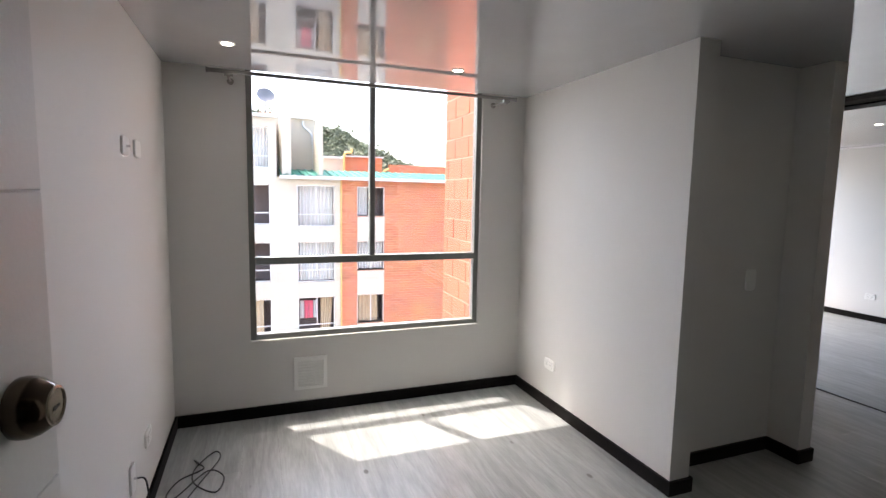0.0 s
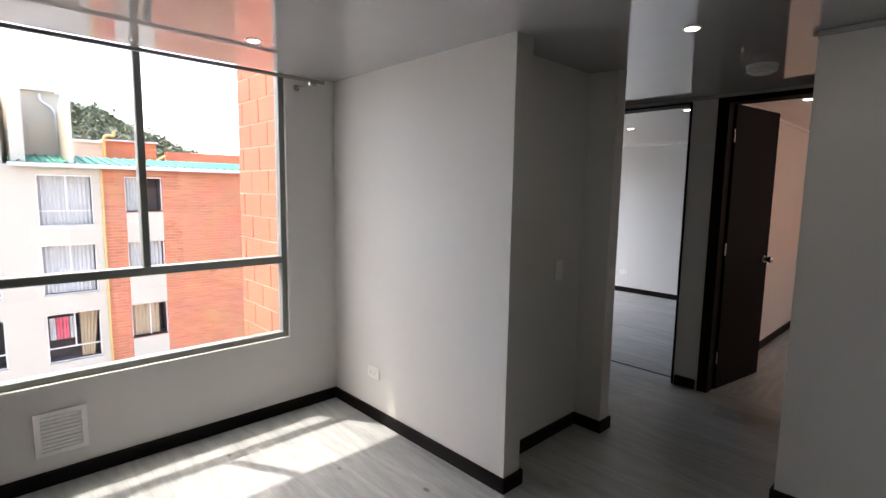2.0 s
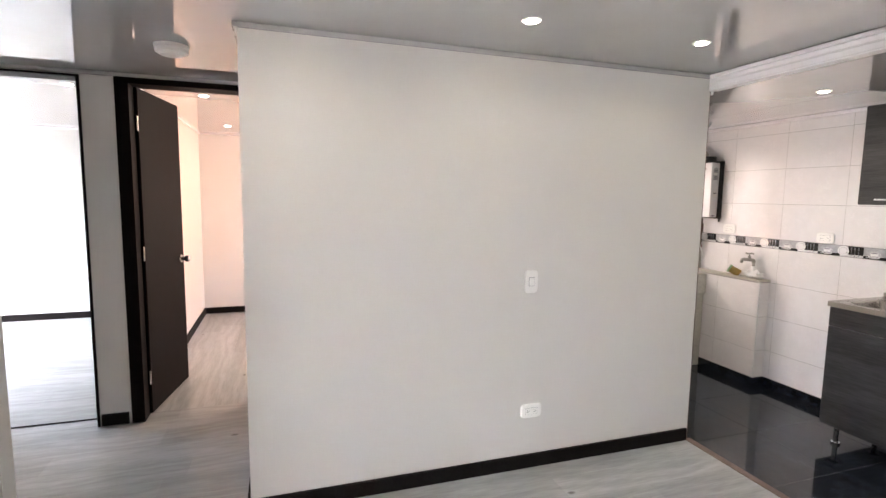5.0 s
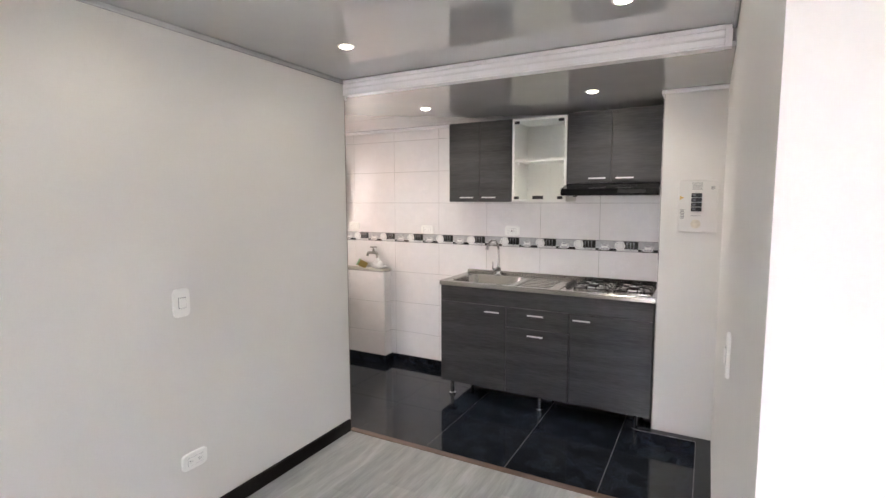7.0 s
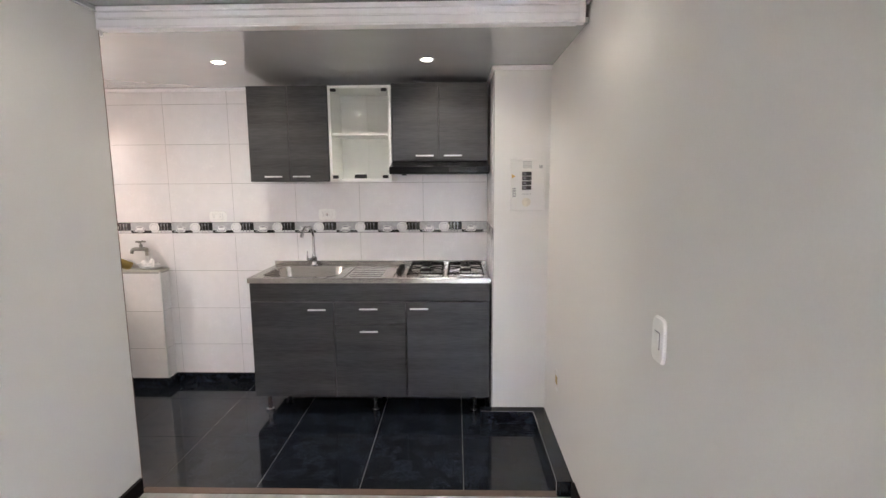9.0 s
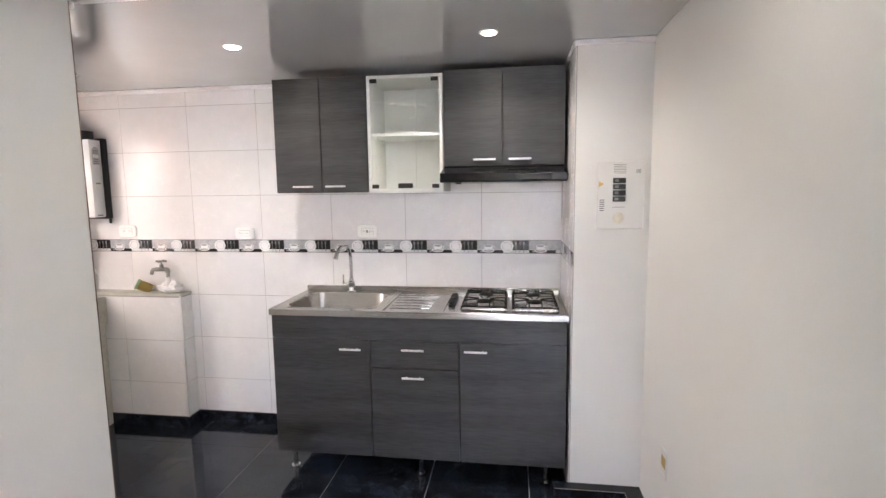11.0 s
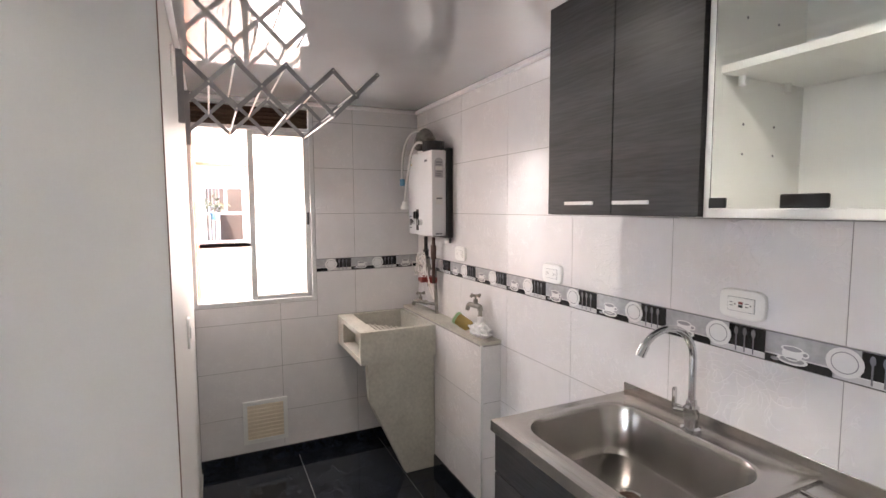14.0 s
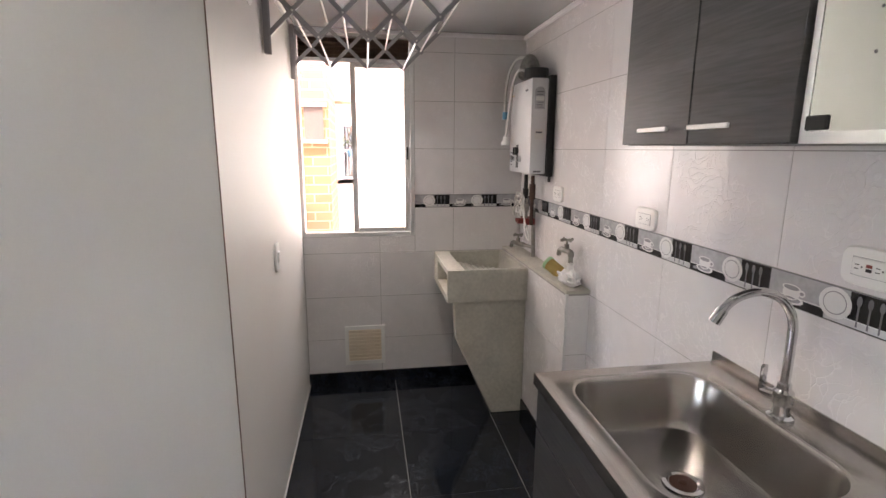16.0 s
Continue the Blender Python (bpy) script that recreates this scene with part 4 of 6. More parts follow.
# gas hob
hob = thing("gas_hob", (0, 0, 0), "four-burner gas hob with black wire grates set in steel", "hob")
ZP = ZT - 0.006
for i, (ax, bx) in enumerate(((1.795, 2.030), (1.545, 1.780))):
    cx, cy, hx, hy = (ax + bx) / 2, -5.905, (bx - ax) / 2, 0.178
    bm = bmesh.new()
    loft(bm, [rounded(cx, cy, hx, hy, 0.02, ZP + 0.0002), rounded(cx, cy, hx, hy, 0.02, ZP + 0.004), rounded(cx, cy, hx - 0.006, hy - 0.006, 0.016, ZP + 0.004), rounded(cx, cy, hx - 0.012, hy - 0.012, 0.014, ZP + 0.0008)], cap=True)
    pl = part("burner_plate", bm, STEEL, hob, smooth=True)
    for sy in (-0.088, 0.088):
        bm = bmesh.new(); lathe(bm, [(0.040, 0.001), (0.040, 0.004), (0.028, 0.008), (0.028, 0.016), (0.025, 0.018)], (cx, cy + sy, ZP)); part("burner_base", bm, ALU, pl, smooth=True)
        bm = bmesh.new(); lathe(bm, [(0.027, 0.017), (0.037, 0.018), (0.037, 0.024), (0.030, 0.028), (0.005, 0.029)], (cx, cy + sy, ZP)); part("burner_cap", bm, IRON, pl, smooth=True)
    bm = bmesh.new()
    gz, r = ZP + 0.034, 0.0035
    ex, ey = hx - 0.012, hy - 0.010
    tube(bm, [(cx - ex, cy - ey, gz - 0.022), (cx + ex, cy - ey, gz - 0.022), (cx + ex, cy + ey, gz - 0.022), (cx - ex, cy + ey, gz - 0.022), (cx - ex, cy - ey, gz - 0.022)], r, 7, 0)
    for sy in (-0.088, 0.088):
        for dx, dy in ((1, 0.35), (1, -0.35), (-1, 0.35), (-1, -0.35)):
            tube(bm, [(cx + dx * ex, cy + sy + dy * 0.11, gz - 0.022), (cx + dx * (ex - 0.004), cy + sy + dy * 0.11, gz - 0.004), (cx + dx * (ex - 0.02), cy + sy + dy * 0.10, gz), (cx + dx * 0.028, cy + sy + dy * 0.02, gz)], r, 7, 3)
        for s, dx in ((1, -0.03), (1, 0.03), (-1, -0.03), (-1, 0.03)):
            if s * sy < 0:
                tube(bm, [(cx + dx, cy + sy + s * 0.085, gz - 0.004), (cx + dx * 0.8, cy + sy + s * 0.065, gz), (cx + dx * 0.4, cy + sy + s * 0.028, gz)], r, 7, 3)
                continue
            tube(bm, [(cx + dx, cy + s * ey, gz - 0.022), (cx + dx, cy + s * (ey - 0.003), gz - 0.004), (cx + dx * 0.8, cy + s * (ey - 0.02), gz), (cx + dx * 0.4, cy + sy + s * 0.028, gz)], r, 7, 3)
    for dx in (-1, 1):
        for dy in (-1, 1):
            rod(bm, (cx + dx * ex, cy + dy * ey, ZP + 0.004), (cx + dx * ex, cy + dy * ey, gz - 0.018), 0.006, 8)
    part("grate", bm, IRON, hob, "black wire pan grate", smooth=True)
for i in range(4):
    y = -5.985 + i * 0.058
    bm = bmesh.new()
    lathe(bm, [(0.018, 0.0), (0.018, 0.004), (0.014, 0.007), (0.013, 0.018), (0.010, 0.020)], (2.078, y, ZP))
    box(bm, 2.062, y - 0.004, ZP + 0.008, 2.094, y + 0.004, ZP + 0.026, bevel=0.002)
    part("control_knob", bm, BLACK, hob, smooth=True)

# electrical panel on the pillar
t = thing("breaker_panel", (1.221, -5.59, 1.262), "white electrical breaker panel with four black breakers", "breaker panel")
bm = bmesh.new(); box(bm, 0, 0, 0, 0.196, 0.012, 0.29, bevel=0.004); part("cover", bm, PAINT, t)
for i in range(4):
    z = 0.118 + (3 - i) * 0.026
    bm = bmesh.new(); box(bm, 0.078, 0.012, z, 0.130, 0.020, z + 0.022, bevel=0.001); p = part("breaker", bm, BLACK, t)
    bm = bmesh.new(); box(bm, 0.108, 0.020, z + 0.005, 0.124, 0.026, z + 0.017, bevel=0.001); part("toggle", bm, CUTLERY, p)
boxes("paper_label", [(0.072, 0.012, 0.232, 0.132, 0.0125, 0.278)], PAPER, t)
boxes("label_lines", [(0.077, 0.0125, 0.238 + i * 0.007, 0.127, 0.0128, 0.240 + i * 0.007) for i in range(6)], CUTLERY, t)
boxes("side_sticker", [(0.014, 0.012, 0.235, 0.036, 0.0125, 0.257)], PAPER, t)
boxes("sticker_bars", [(0.017 + i * 0.004, 0.0125, 0.238, 0.019 + i * 0.004, 0.0128, 0.254) for i in range(5)], CUTLERY, t)
boxes("side_label", [(0.160, 0.012, 0.07, 0.186, 0.0125, 0.135)], PAPER, t)
boxes("label_lines", [(0.163, 0.0125, 0.078 + i * 0.009, 0.183, 0.0128, 0.082 + i * 0.009) for i in range(6)], CUTLERY, t)
bm = bmesh.new()
v = [bm.verts.new(p) for p in ((0.188, 0.0126, 0.180), (0.188, 0.0126, 0.206), (0.166, 0.0126, 0.193))]
bm.faces.new(v); part("warning_triangle", bm, YELLOW, t, "small yellow warning triangle")
boxes("inspection_strip", [(0.078, 0.012, 0.093, 0.130, 0.0125, 0.095)], CUTLERY, t)
bm = bmesh.new(); lathe(bm, [(0.025, 0), (0.025, 0.0006), (0.001, 0.0006)], (0.104, 0.012, 0.048), m=pose(0, 0, 0, -90, 0, 0)); part("glue_stain", bm, PALESTAIN, t)

# gas water heater
t = thing("water_heater", (0, 0, 0), "white wall-hung gas water heater with a black back frame", "water heater")
HX0, HX1, HY = 4.250, 4.592, -6.02
bm = bmesh.new(); box(bm, HX0, -6.105, 1.30, HX1, HY, 1.762, bevel=0.006, seg=2); part("casing", bm, BODYW, t, smooth=True)
bm = bmesh.new(); box(bm, HX0 - 0.016, -6.139, 1.288, HX1 + 0.016, -6.105, 1.775, bevel=0.004); rod(bm, (HX0 - 0.005, -6.125, 1.26), (HX0 - 0.005, -6.125, 1.288), 0.008, 8); part("back_frame", bm, BLACK, t)
bm = bmesh.new(); rod(bm, (4.34, -6.07, 1.762), (4.34, -6.07, 1.815), 0.060, 24); part("flue_collar", bm, BLACK, t)
bm = bmesh.new()
pts = []
for i in range(31):
    a = i / 30
    pts.append(Vector((4.37 + 0.22 * a, -6.065 - 0.02 * a, 1.800 + 0.075 * math.sin(0.25 + a * 2.7))))
for i in range(30):
    rod(bm, pts[i], pts[i] + (pts[i + 1] - pts[i]) * 1.15, 0.033 if i % 2 else 0.027, 16)
part("flue_duct", bm, PIPEM, t, "ribbed aluminium flue elbow")
bm = bmesh.new()
ring = [(-6.088, 1.615), (-6.036, 1.615)] + [(-6.062 + 0.026 * math.cos(math.pi * k / 10), 1.695 + 0.026 * math.sin(math.pi * k / 10)) for k in range(11)]
bm.faces.new([bm.verts.new((HX0 - 0.0007, y, z)) for y, z in ring])
part("energy_label", bm, GREYT, t, "arched grey energy label")
boxes("label_window", [(HX0 - 0.0012, -6.083, 1.655, HX0 - 0.0008, -6.041, 1.675)], PAPER, t)
for i, (za, zb) in enumerate(((1.622, 1.626), (1.632, 1.637), (1.645, 1.649), (1.682, 1.686), (1.694, 1.700))):
    boxes("label_print", [(HX0 - 0.0013, -6.080 + 0.004 * (i % 2), za, HX0 - 0.0009, -6.044 - 0.003 * (i % 3), zb)], CUTLERY, t)
boxes("data_label", [(HX0 - 0.0007, -6.085, 1.47, HX0, -6.042, 1.52)], PAPER, t)
boxes("label_print", [(HX0 - 0.0011, -6.080, 1.50, HX0 - 0.0007, -6.047, 1.508)], CUTLERY, t)
boxes("maker_label", [(HX0 - 0.0007, -6.08, 1.308, HX0, -6.04, 1.316)], CUTLERY, t)
for x, z, r in ((4.455, 1.412, 0.021), (4.51, 1.375, 0.017), (4.40, 1.372, 0.017)):
    bm = bmesh.new(); rod(bm, (x, HY, z), (x, HY + 0.018, z), r, 18); box(bm, x - 0.004, HY + 0.018, z - r * 0.9, x + 0.004, HY + 0.026, z + r * 0.9, bevel=0.001); part("dial", bm, CHROME if r < 0.02 else BLACK, t)
bm = bmesh.new(); box(bm, 4.438, HY, 1.325, 4.472, HY + 0.002, 1.445, bevel=0.0008); part("control_plate", bm, BLACK, t)
for i in range(5):
    boxes("print_line", [(4.545, HY, 1.335 + i * 0.016, 4.58, HY + 0.0005, 1.341 + i * 0.016)], CUTLERY, t)
boxes("maker_mark", [(4.31, HY, 1.705, 4.35, HY + 0.0005, 1.716)], CUTLERY, t)
boxes("maker_mark", [(4.53, HY, 1.70, 4.58, HY + 0.0005, 1.706)], OCHRE, t)
bm = bmesh.new()
tube(bm, [(4.47, -6.05, 1.89), (4.52, -6.02, 1.885), (4.58, -6.0, 1.83), (4.62, -5.995, 1.74), (4.63, -5.995, 1.62)], 0.0065, 10, 5)
part("hose", bm, GUTTER, t, "pale grey flexible hose hanging down", smooth=True)
bm = bmesh.new(); rod(bm, (4.63, -5.995, 1.585), (4.63, -5.995, 1.625), 0.015, 12); part("hose_nut", bm, BLUEC, t, "blue hose nut")
bm = bmesh.new()
tube(bm, [(4.37, -6.04, 1.80), (4.40, -6.0, 1.815), (4.45, -5.985, 1.76), (4.50, -5.985, 1.66), (4.54, -5.985, 1.56), (4.565, -5.985, 1.48)], 0.0065, 10, 5)
part("hose", bm, GUTTER, t, "pale grey flexible hose hanging down", smooth=True)
bm = bmesh.new(); rod(bm, (4.565, -5.985, 1.445), (4.565, -5.985, 1.465), 0.024, 14); rod(bm, (4.565, -5.985, 1.465), (4.565, -5.985, 1.49), 0.015, 12); part("hose_nut", bm, WHITE, t)
# pipes below the heater
t = thing("heater_pipes", (0, 0, 0), "brown and grey pipes with a red valve below the heater", "pipes")
bm = bmesh.new(); rod(bm, (4.50, -6.09, 1.12), (4.50, -6.09, 1.285), 0.011); rod(bm, (4.50, -6.09, 1.17), (4.50, -6.09, 1.21), 0.017, 8); part("pipe", bm, BLACK, t)
bm = bmesh.new(); rod(bm, (4.39, -6.09, 1.02), (4.39, -6.09, 1.285), 0.010); rod(bm, (4.39, -6.09, 1.16), (4.39, -6.09, 1.24), 0.017, 8); part("pipe", bm, RUST, t)
bm = bmesh.new(); tube(bm, [(4.42, -6.11, 1.10), (4.41, -6.11, 1.0), (4.405, -6.115, 0.84)], 0.011, 10, 3); part("pipe", bm, PIPEM, t, smooth=True)
bm = bmesh.new(); box(bm, 4.39, -6.115, 1.02, 4.50, -6.06, 1.055, bevel=0.006); rod(bm, (4.44, -6.06, 1.037), (4.44, -6.03, 1.037), 0.016); box(bm, 4.41, -6.035, 1.03, 4.47, -6.025, 1.05, bevel=0.002); part("valve", bm, RED, t, "red gas valve")
bm = bmesh.new()
pts = []
for i in range(50):
    a = i * 0.5
    pts.append((4.47 + 0.045 * math.cos(a) + 0.01 * math.sin(a * 0.7), -6.05 + 0.012 * math.sin(a * 1.3), 1.15 + 0.045 * math.sin(a) - i * 0.0012))
tube(bm, pts, 0.003, 6, 2); part("wire", bm, WHITE, t, "loose pale wire coil", smooth=True)
bm = bmesh.new(); tube(bm, [(4.41, -6.04, 1.2), (4.36, -6.03, 1.1), (4.32, -6.05, 0.99), (4.30, -6.05, 0.95), (4.31, -6.03, 1.0), (4.37, -6.04, 1.12)], 0.003, 6, 4); part("wire", bm, WHITE, t, smooth=True)

for k, (cx, cz, rr) in enumerate(((4.45, 1.13, 0.052), (4.42, 1.16, 0.038), (4.50, 1.10, 0.045))):
    bm = bmesh.new()
    tube(bm, [(cx + rr * math.cos(i * 0.7 + k), -6.035 + 0.006 * k + 0.01 * math.sin(i), cz + rr * 0.9 * math.sin(i * 0.7 + k)) for i in range(14)], 0.0035, 6, 3)
    part("wire", bm, GUTTER if k else WHITE, t, smooth=True)
bm = bmesh.new(); rod(bm, (4.43, -6.075, 1.0), (4.43, -6.075, 1.16), 0.008, 10); rod(bm, (4.43, -6.075, 1.09), (4.43, -6.075, 1.13), 0.014, 8); part("pipe", bm, PIPEM, t, smooth=True)

# taps of the laundry corner
def bib_tap(at, rz, label, riser):
    t = thing("bib_tap", at, label, "tap", rz=rz)
    bm = bmesh.new()
    if riser:
        rod(bm, (0, 0, -0.13), (0, 0, -0.01), 0.0105); rod(bm, (0, 0, -0.06), (0, 0, -0.045), 0.015, 8); tube(bm, [(0, 0, -0.02), (0.002, 0, -0.004), (0.02, 0, 0.0)], 0.014, 12, 4)
    else:
        rod(bm, (-0.10, 0, 0), (0.02, 0, 0), 0.010); rod(bm, (-0.02, 0, 0), (0.0, 0, 0), 0.015, 8)
    part("pipe", bm, PIPEM, t, smooth=True)
    bm = bmesh.new()
    rod(bm, (0.015, 0, 0), (0.075, 0, 0), 0.013, 14); rod(bm, (0.035, 0, 0), (0.035, 0, 0.03), 0.011, 12)
    tube(bm, [(0.07, 0, 0), (0.09, 0, -0.005), (0.098, 0, -0.03)], 0.011, 12, 4)
    part("tap_body", bm, PIPEM, t, smooth=True)
    bm = bmesh.new()
    rod(bm, (0.035, 0, 0.03), (0.035, 0, 0.05), 0.005)
    rod(bm, (0.008, 0, 0.05), (0.062, 0, 0.05), 0.005, 8); rod(bm, (0.035, -0.027, 0.05), (0.035, 0.027, 0.05), 0.005, 8)
    for dx, dy in ((0.027, 0), (-0.027, 0), (0, 0.027), (0, -0.027)):
        lathe(bm, [(0.003, -0.007), (0.007, -0.003), (0.007, 0.003), (0.003, 0.007)], (0.035 + dx, dy, 0.05), seg=10)
    part("cross_handle", bm, PIPEM, t, "four-armed tap handle", smooth=True)


bib_tap((3.86, -6.095, 0.979), 10, "old grey metal tap rising from the tiled ledge", True)
bib_tap((4.49, -6.075, 0.895), 20, "old grey metal tap over the concrete tub", False)

# laundry tub
t = thing("laundry_tub", (0, 0, 0), "rough cast concrete laundry tub on a slanted support", "laundry tub")
bm = bmesh.new()
x0, x1, y0, y1, z0, z1 = 4.245, 4.740, -6.034, -5.612, 0.645, 0.815
box(bm, x0, y0, z0, x0 + 0.025, y1 - 0.07, z1)
box(bm, x0, y1 - 0.07, z0, x0 + 0.025, y1, z1)
box(bm, x1 - 0.03, y0, z0, x1, y1 - 0.07, z1)
box(bm, x0 + 0.03, y0, z0, x1 - 0.03, y0 + 0.03, z1)
box(bm, x0 + 0.03, y0 + 0.03, z0, x1 - 0.03, y1 - 0.07, z0 + 0.03)
box(bm, x0 + 0.03, y1 - 0.085, z0 + 0.03, x1 - 0.03, y1 - 0.07, z1)
part("basin", bm, CONC, t)
for i in range(9):
    a0 = 0.05 + i * 0.034
    bm = bmesh.new(); rod(bm, (x0 + 0.04, y1 - 0.10 - a0, z1 - 0.055 - a0 * 0.2), (x1 - 0.04, y1 - 0.10 - a0, z1 - 0.055 - a0 * 0.2), 0.008, 8); part("washboard_rib", bm, CONC, t)
bm = bmesh.new()
q = [(y1 - 0.086, z1 - 0.052), (y1 - 0.086, z0 + 0.03), (y1 - 0.40, z0 + 0.03), (y1 - 0.40, z1 - 0.118)]
L, R = [bm.verts.new((x0 + 0.031, y, z)) for y, z in q], [bm.verts.new((x1 - 0.031, y, z)) for y, z in q]
bm.faces.new(L); bm.faces.new(R[::-1])
for i in range(4):
    bm.faces.new((L[i], R[i], R[(i + 1) % 4], L[(i + 1) % 4]))
part("washboard", bm, CONC, t, "slanted concrete washboard")
bm = bmesh.new()
box(bm, x0 + 0.03, y1 - 0.07, z1 - 0.025, x1, y1, z1)
box(bm, x0 + 0.03, y1 - 0.07, z0, x1, y1, z0 + 0.03)
box(bm, x1 - 0.13, y1 - 0.07, z0 + 0.03, x1, y1, z1 - 0.025)
part("soap_tray", bm, CONC, t)
bm = bmesh.new()
prof = [(-6.034, 0.0), (-5.86, 0.0), (-5.66, 0.44), (-5.65, 0.643), (-6.034, 0.643)]
L, R = [bm.verts.new((4.262, y, z)) for y, z in prof], [bm.verts.new((4.31, y, z)) for y, z in prof]
bm.faces.new(L); bm.faces.new(R[::-1])
for i in range(5):
    bm.faces.new((L[i], R[i], R[(i + 1) % 5], L[(i + 1) % 5]))
bmesh.ops.recalc_face_normals(bm, faces=bm.faces[:])
bmesh.ops.bevel(bm, geom=bm.edges[:], offset=0.004, segments=1, affect="EDGES")
part("support", bm, CONC, t, "slanted concrete support slab")

# on the ledge
t = thing("plastic_jar", (4.03, -6.085, 0.856), "open ochre jar with a green rim lying on the ledge", "jar")
t.matrix_basis = pose(4.02, -6.085, 0.872, 0, 62, 35)
bm = bmesh.new(); lathe(bm, [(0.026, -0.045), (0.030, -0.040), (0.030, 0.03), (0.026, 0.03), (0.026, -0.035)]); part("wall", bm, OCHRE, t, smooth=True)
bm = bmesh.new(); lathe(bm, [(0.030, 0.03), (0.033, 0.031), (0.033, 0.045), (0.027, 0.045), (0.026, 0.031)]); part("rim", bm, GREEN, t, "pale green rim", smooth=True)
t = thing("plastic_bag", (3.84, -6.085, 0.84), "crumpled white plastic bag on the ledge", "bag")
bm = bmesh.new()
bmesh.ops.create_icosphere(bm, subdivisions=4, radius=1)
for v in bm.verts:
    k = 1 + 0.35 * noise.noise(v.co * 2.3) + 0.2 * noise.noise(v.co * 6)
    v.co = Vector((v.co.x * 0.075 * k, v.co.y * 0.04 * k, max(0, (v.co.z * 0.5 + 0.42)) * 0.06 * k))
part("film", bm, BAG, t, smooth=True)
t = thing("plastic_bag", (3.86, -6.095, 0.874), "twisted white bag end round the tap pipe", "bag")
bm = bmesh.new(); lathe(bm, [(0.03, 0), (0.022, 0.02), (0.014, 0.04), (0.017, 0.055), (0.013, 0.06)]); part("film", bm, BAG, t, smooth=True)

# clothes rack
t = thing("clothes_rack", (0, 0, 0), "grey folding metal clothes rack pulled out from the wall", "clothes rack")
YW, P = -4.850, 0.187
for X in (3.90, 4.60):
    bm = bmesh.new(); box(bm, X - 0.016, YW - 0.004, 1.77, X + 0.016, YW, 2.03); box(bm, X - 0.016, YW - 0.022, 1.77, X - 0.012, YW - 0.004, 2.03); box(bm, X + 0.012, YW - 0.022, 1.77, X + 0.016, YW - 0.004, 2.03)
    part("wall_bracket", bm, RACKM, t)
    ys = [YW - 0.012 - P * i for i in range(5)]
    hi, lo = 2.018, 1.835
    for i in range(4):
        for a, b, off in ((hi, lo, 0.003), (lo, hi, -0.003)):
            bm = bmesh.new()
            pa, pb = Vector((X + off, ys[i], a)), Vector((X + off, ys[i + 1], b))
            dv = (pb - pa).normalized() * 0.008
            n = Vector((0, -dv.z, dv.y)).normalized() * 0.009
            o = Vector((0.0015, 0, 0))
            if i == 3 and b == lo:
                pb = (pa + pb) / 2 + dv
            vs = [bm.verts.new(p) for p in (pa - dv - n - o, pa - dv + n - o, pb + dv + n - o, pb + dv - n - o, pa - dv - n + o, pa - dv + n + o, pb + dv + n + o, pb + dv - n + o)]
            for f in ((0, 3, 2, 1), (4, 5, 6, 7), (0, 1, 5, 4), (1, 2, 6, 5), (2, 3, 7, 6), (3, 0, 4, 7)):
                bm.faces.new([vs[k] for k in f])
            part("scissor_arm", bm, RACKM, t)
for i in range(1, 5):
    for z in ((1.835, 2.018) if i < 4 else (2.018,)):
        bm = bmesh.new(); rod(bm, (3.892, YW - 0.012 - P * i, z), (4.608, YW - 0.012 - P * i, z), 0.004, 8); part("hanging_rod", bm, WHITE, t, "thin white hanging rod")
for i in range(4):
    bm = bmesh.new(); rod(bm, (3.892, YW - 0.012 - P * (i + 0.5), 1.9265), (4.608, YW - 0.012 - P * (i + 0.5), 1.9265), 0.004, 8); part("hanging_rod", bm, WHITE, t, "thin white hanging rod")

# laundry window
w = structure(new("window_laundry"), "aluminium window with one milky sliding pane, half open", "window")
bm = bmesh.new()
for b in ((4.745, -5.495, 0.915, 4.80, -5.47, 2.035), (4.745, -4.865, 0.915, 4.80, -4.84, 2.035), (4.745, -5.47, 0.915, 4.80, -4.865, 0.94), (4.745, -5.47, 2.015, 4.80, -4.865, 2.035), (4.745, -5.47, 1.885, 4.80, -4.865, 1.905)):
    box(bm, *b, bevel=0.002)
part("window_frame", bm, ALU, w)
bm = bmesh.new()
for b in ((4.76, -5.47, 0.94, 4.775, -5.44, 1.885), (4.76, -5.17, 0.94, 4.775, -5.14, 1.885), (4.76, -5.44, 0.94, 4.775, -5.17, 0.965), (4.76, -5.44, 1.86, 4.775, -5.17, 1.885)):
    box(bm, *b, bevel=0.002)
part("sash", bm, ALU, w)
pn = boxes("pane", [(4.766, -5.44, 0.965, 4.769, -5.17, 1.86)], FROST, w, "milky translucent pane"); pn.visible_shadow = False
boxes("louvre_backing", [(4.782, -5.468, 1.905, 4.785, -4.867, 2.015)], BROWN, w)
for i in range(5):
    bm = bmesh.new(); box(bm, -0.012, -5.468, -0.002, 0.012, -4.867, 0.002); o = part("louvre", bm, BROWN, w, "brown ventilation louvre"); o.matrix_basis = pose(4.77, 0, 1.917 + i * 0.021, 0, 35, 0)
boxes("latch", [(4.742, -5.46, 1.36, 4.76, -5.45, 1.43)], BLACK, w)

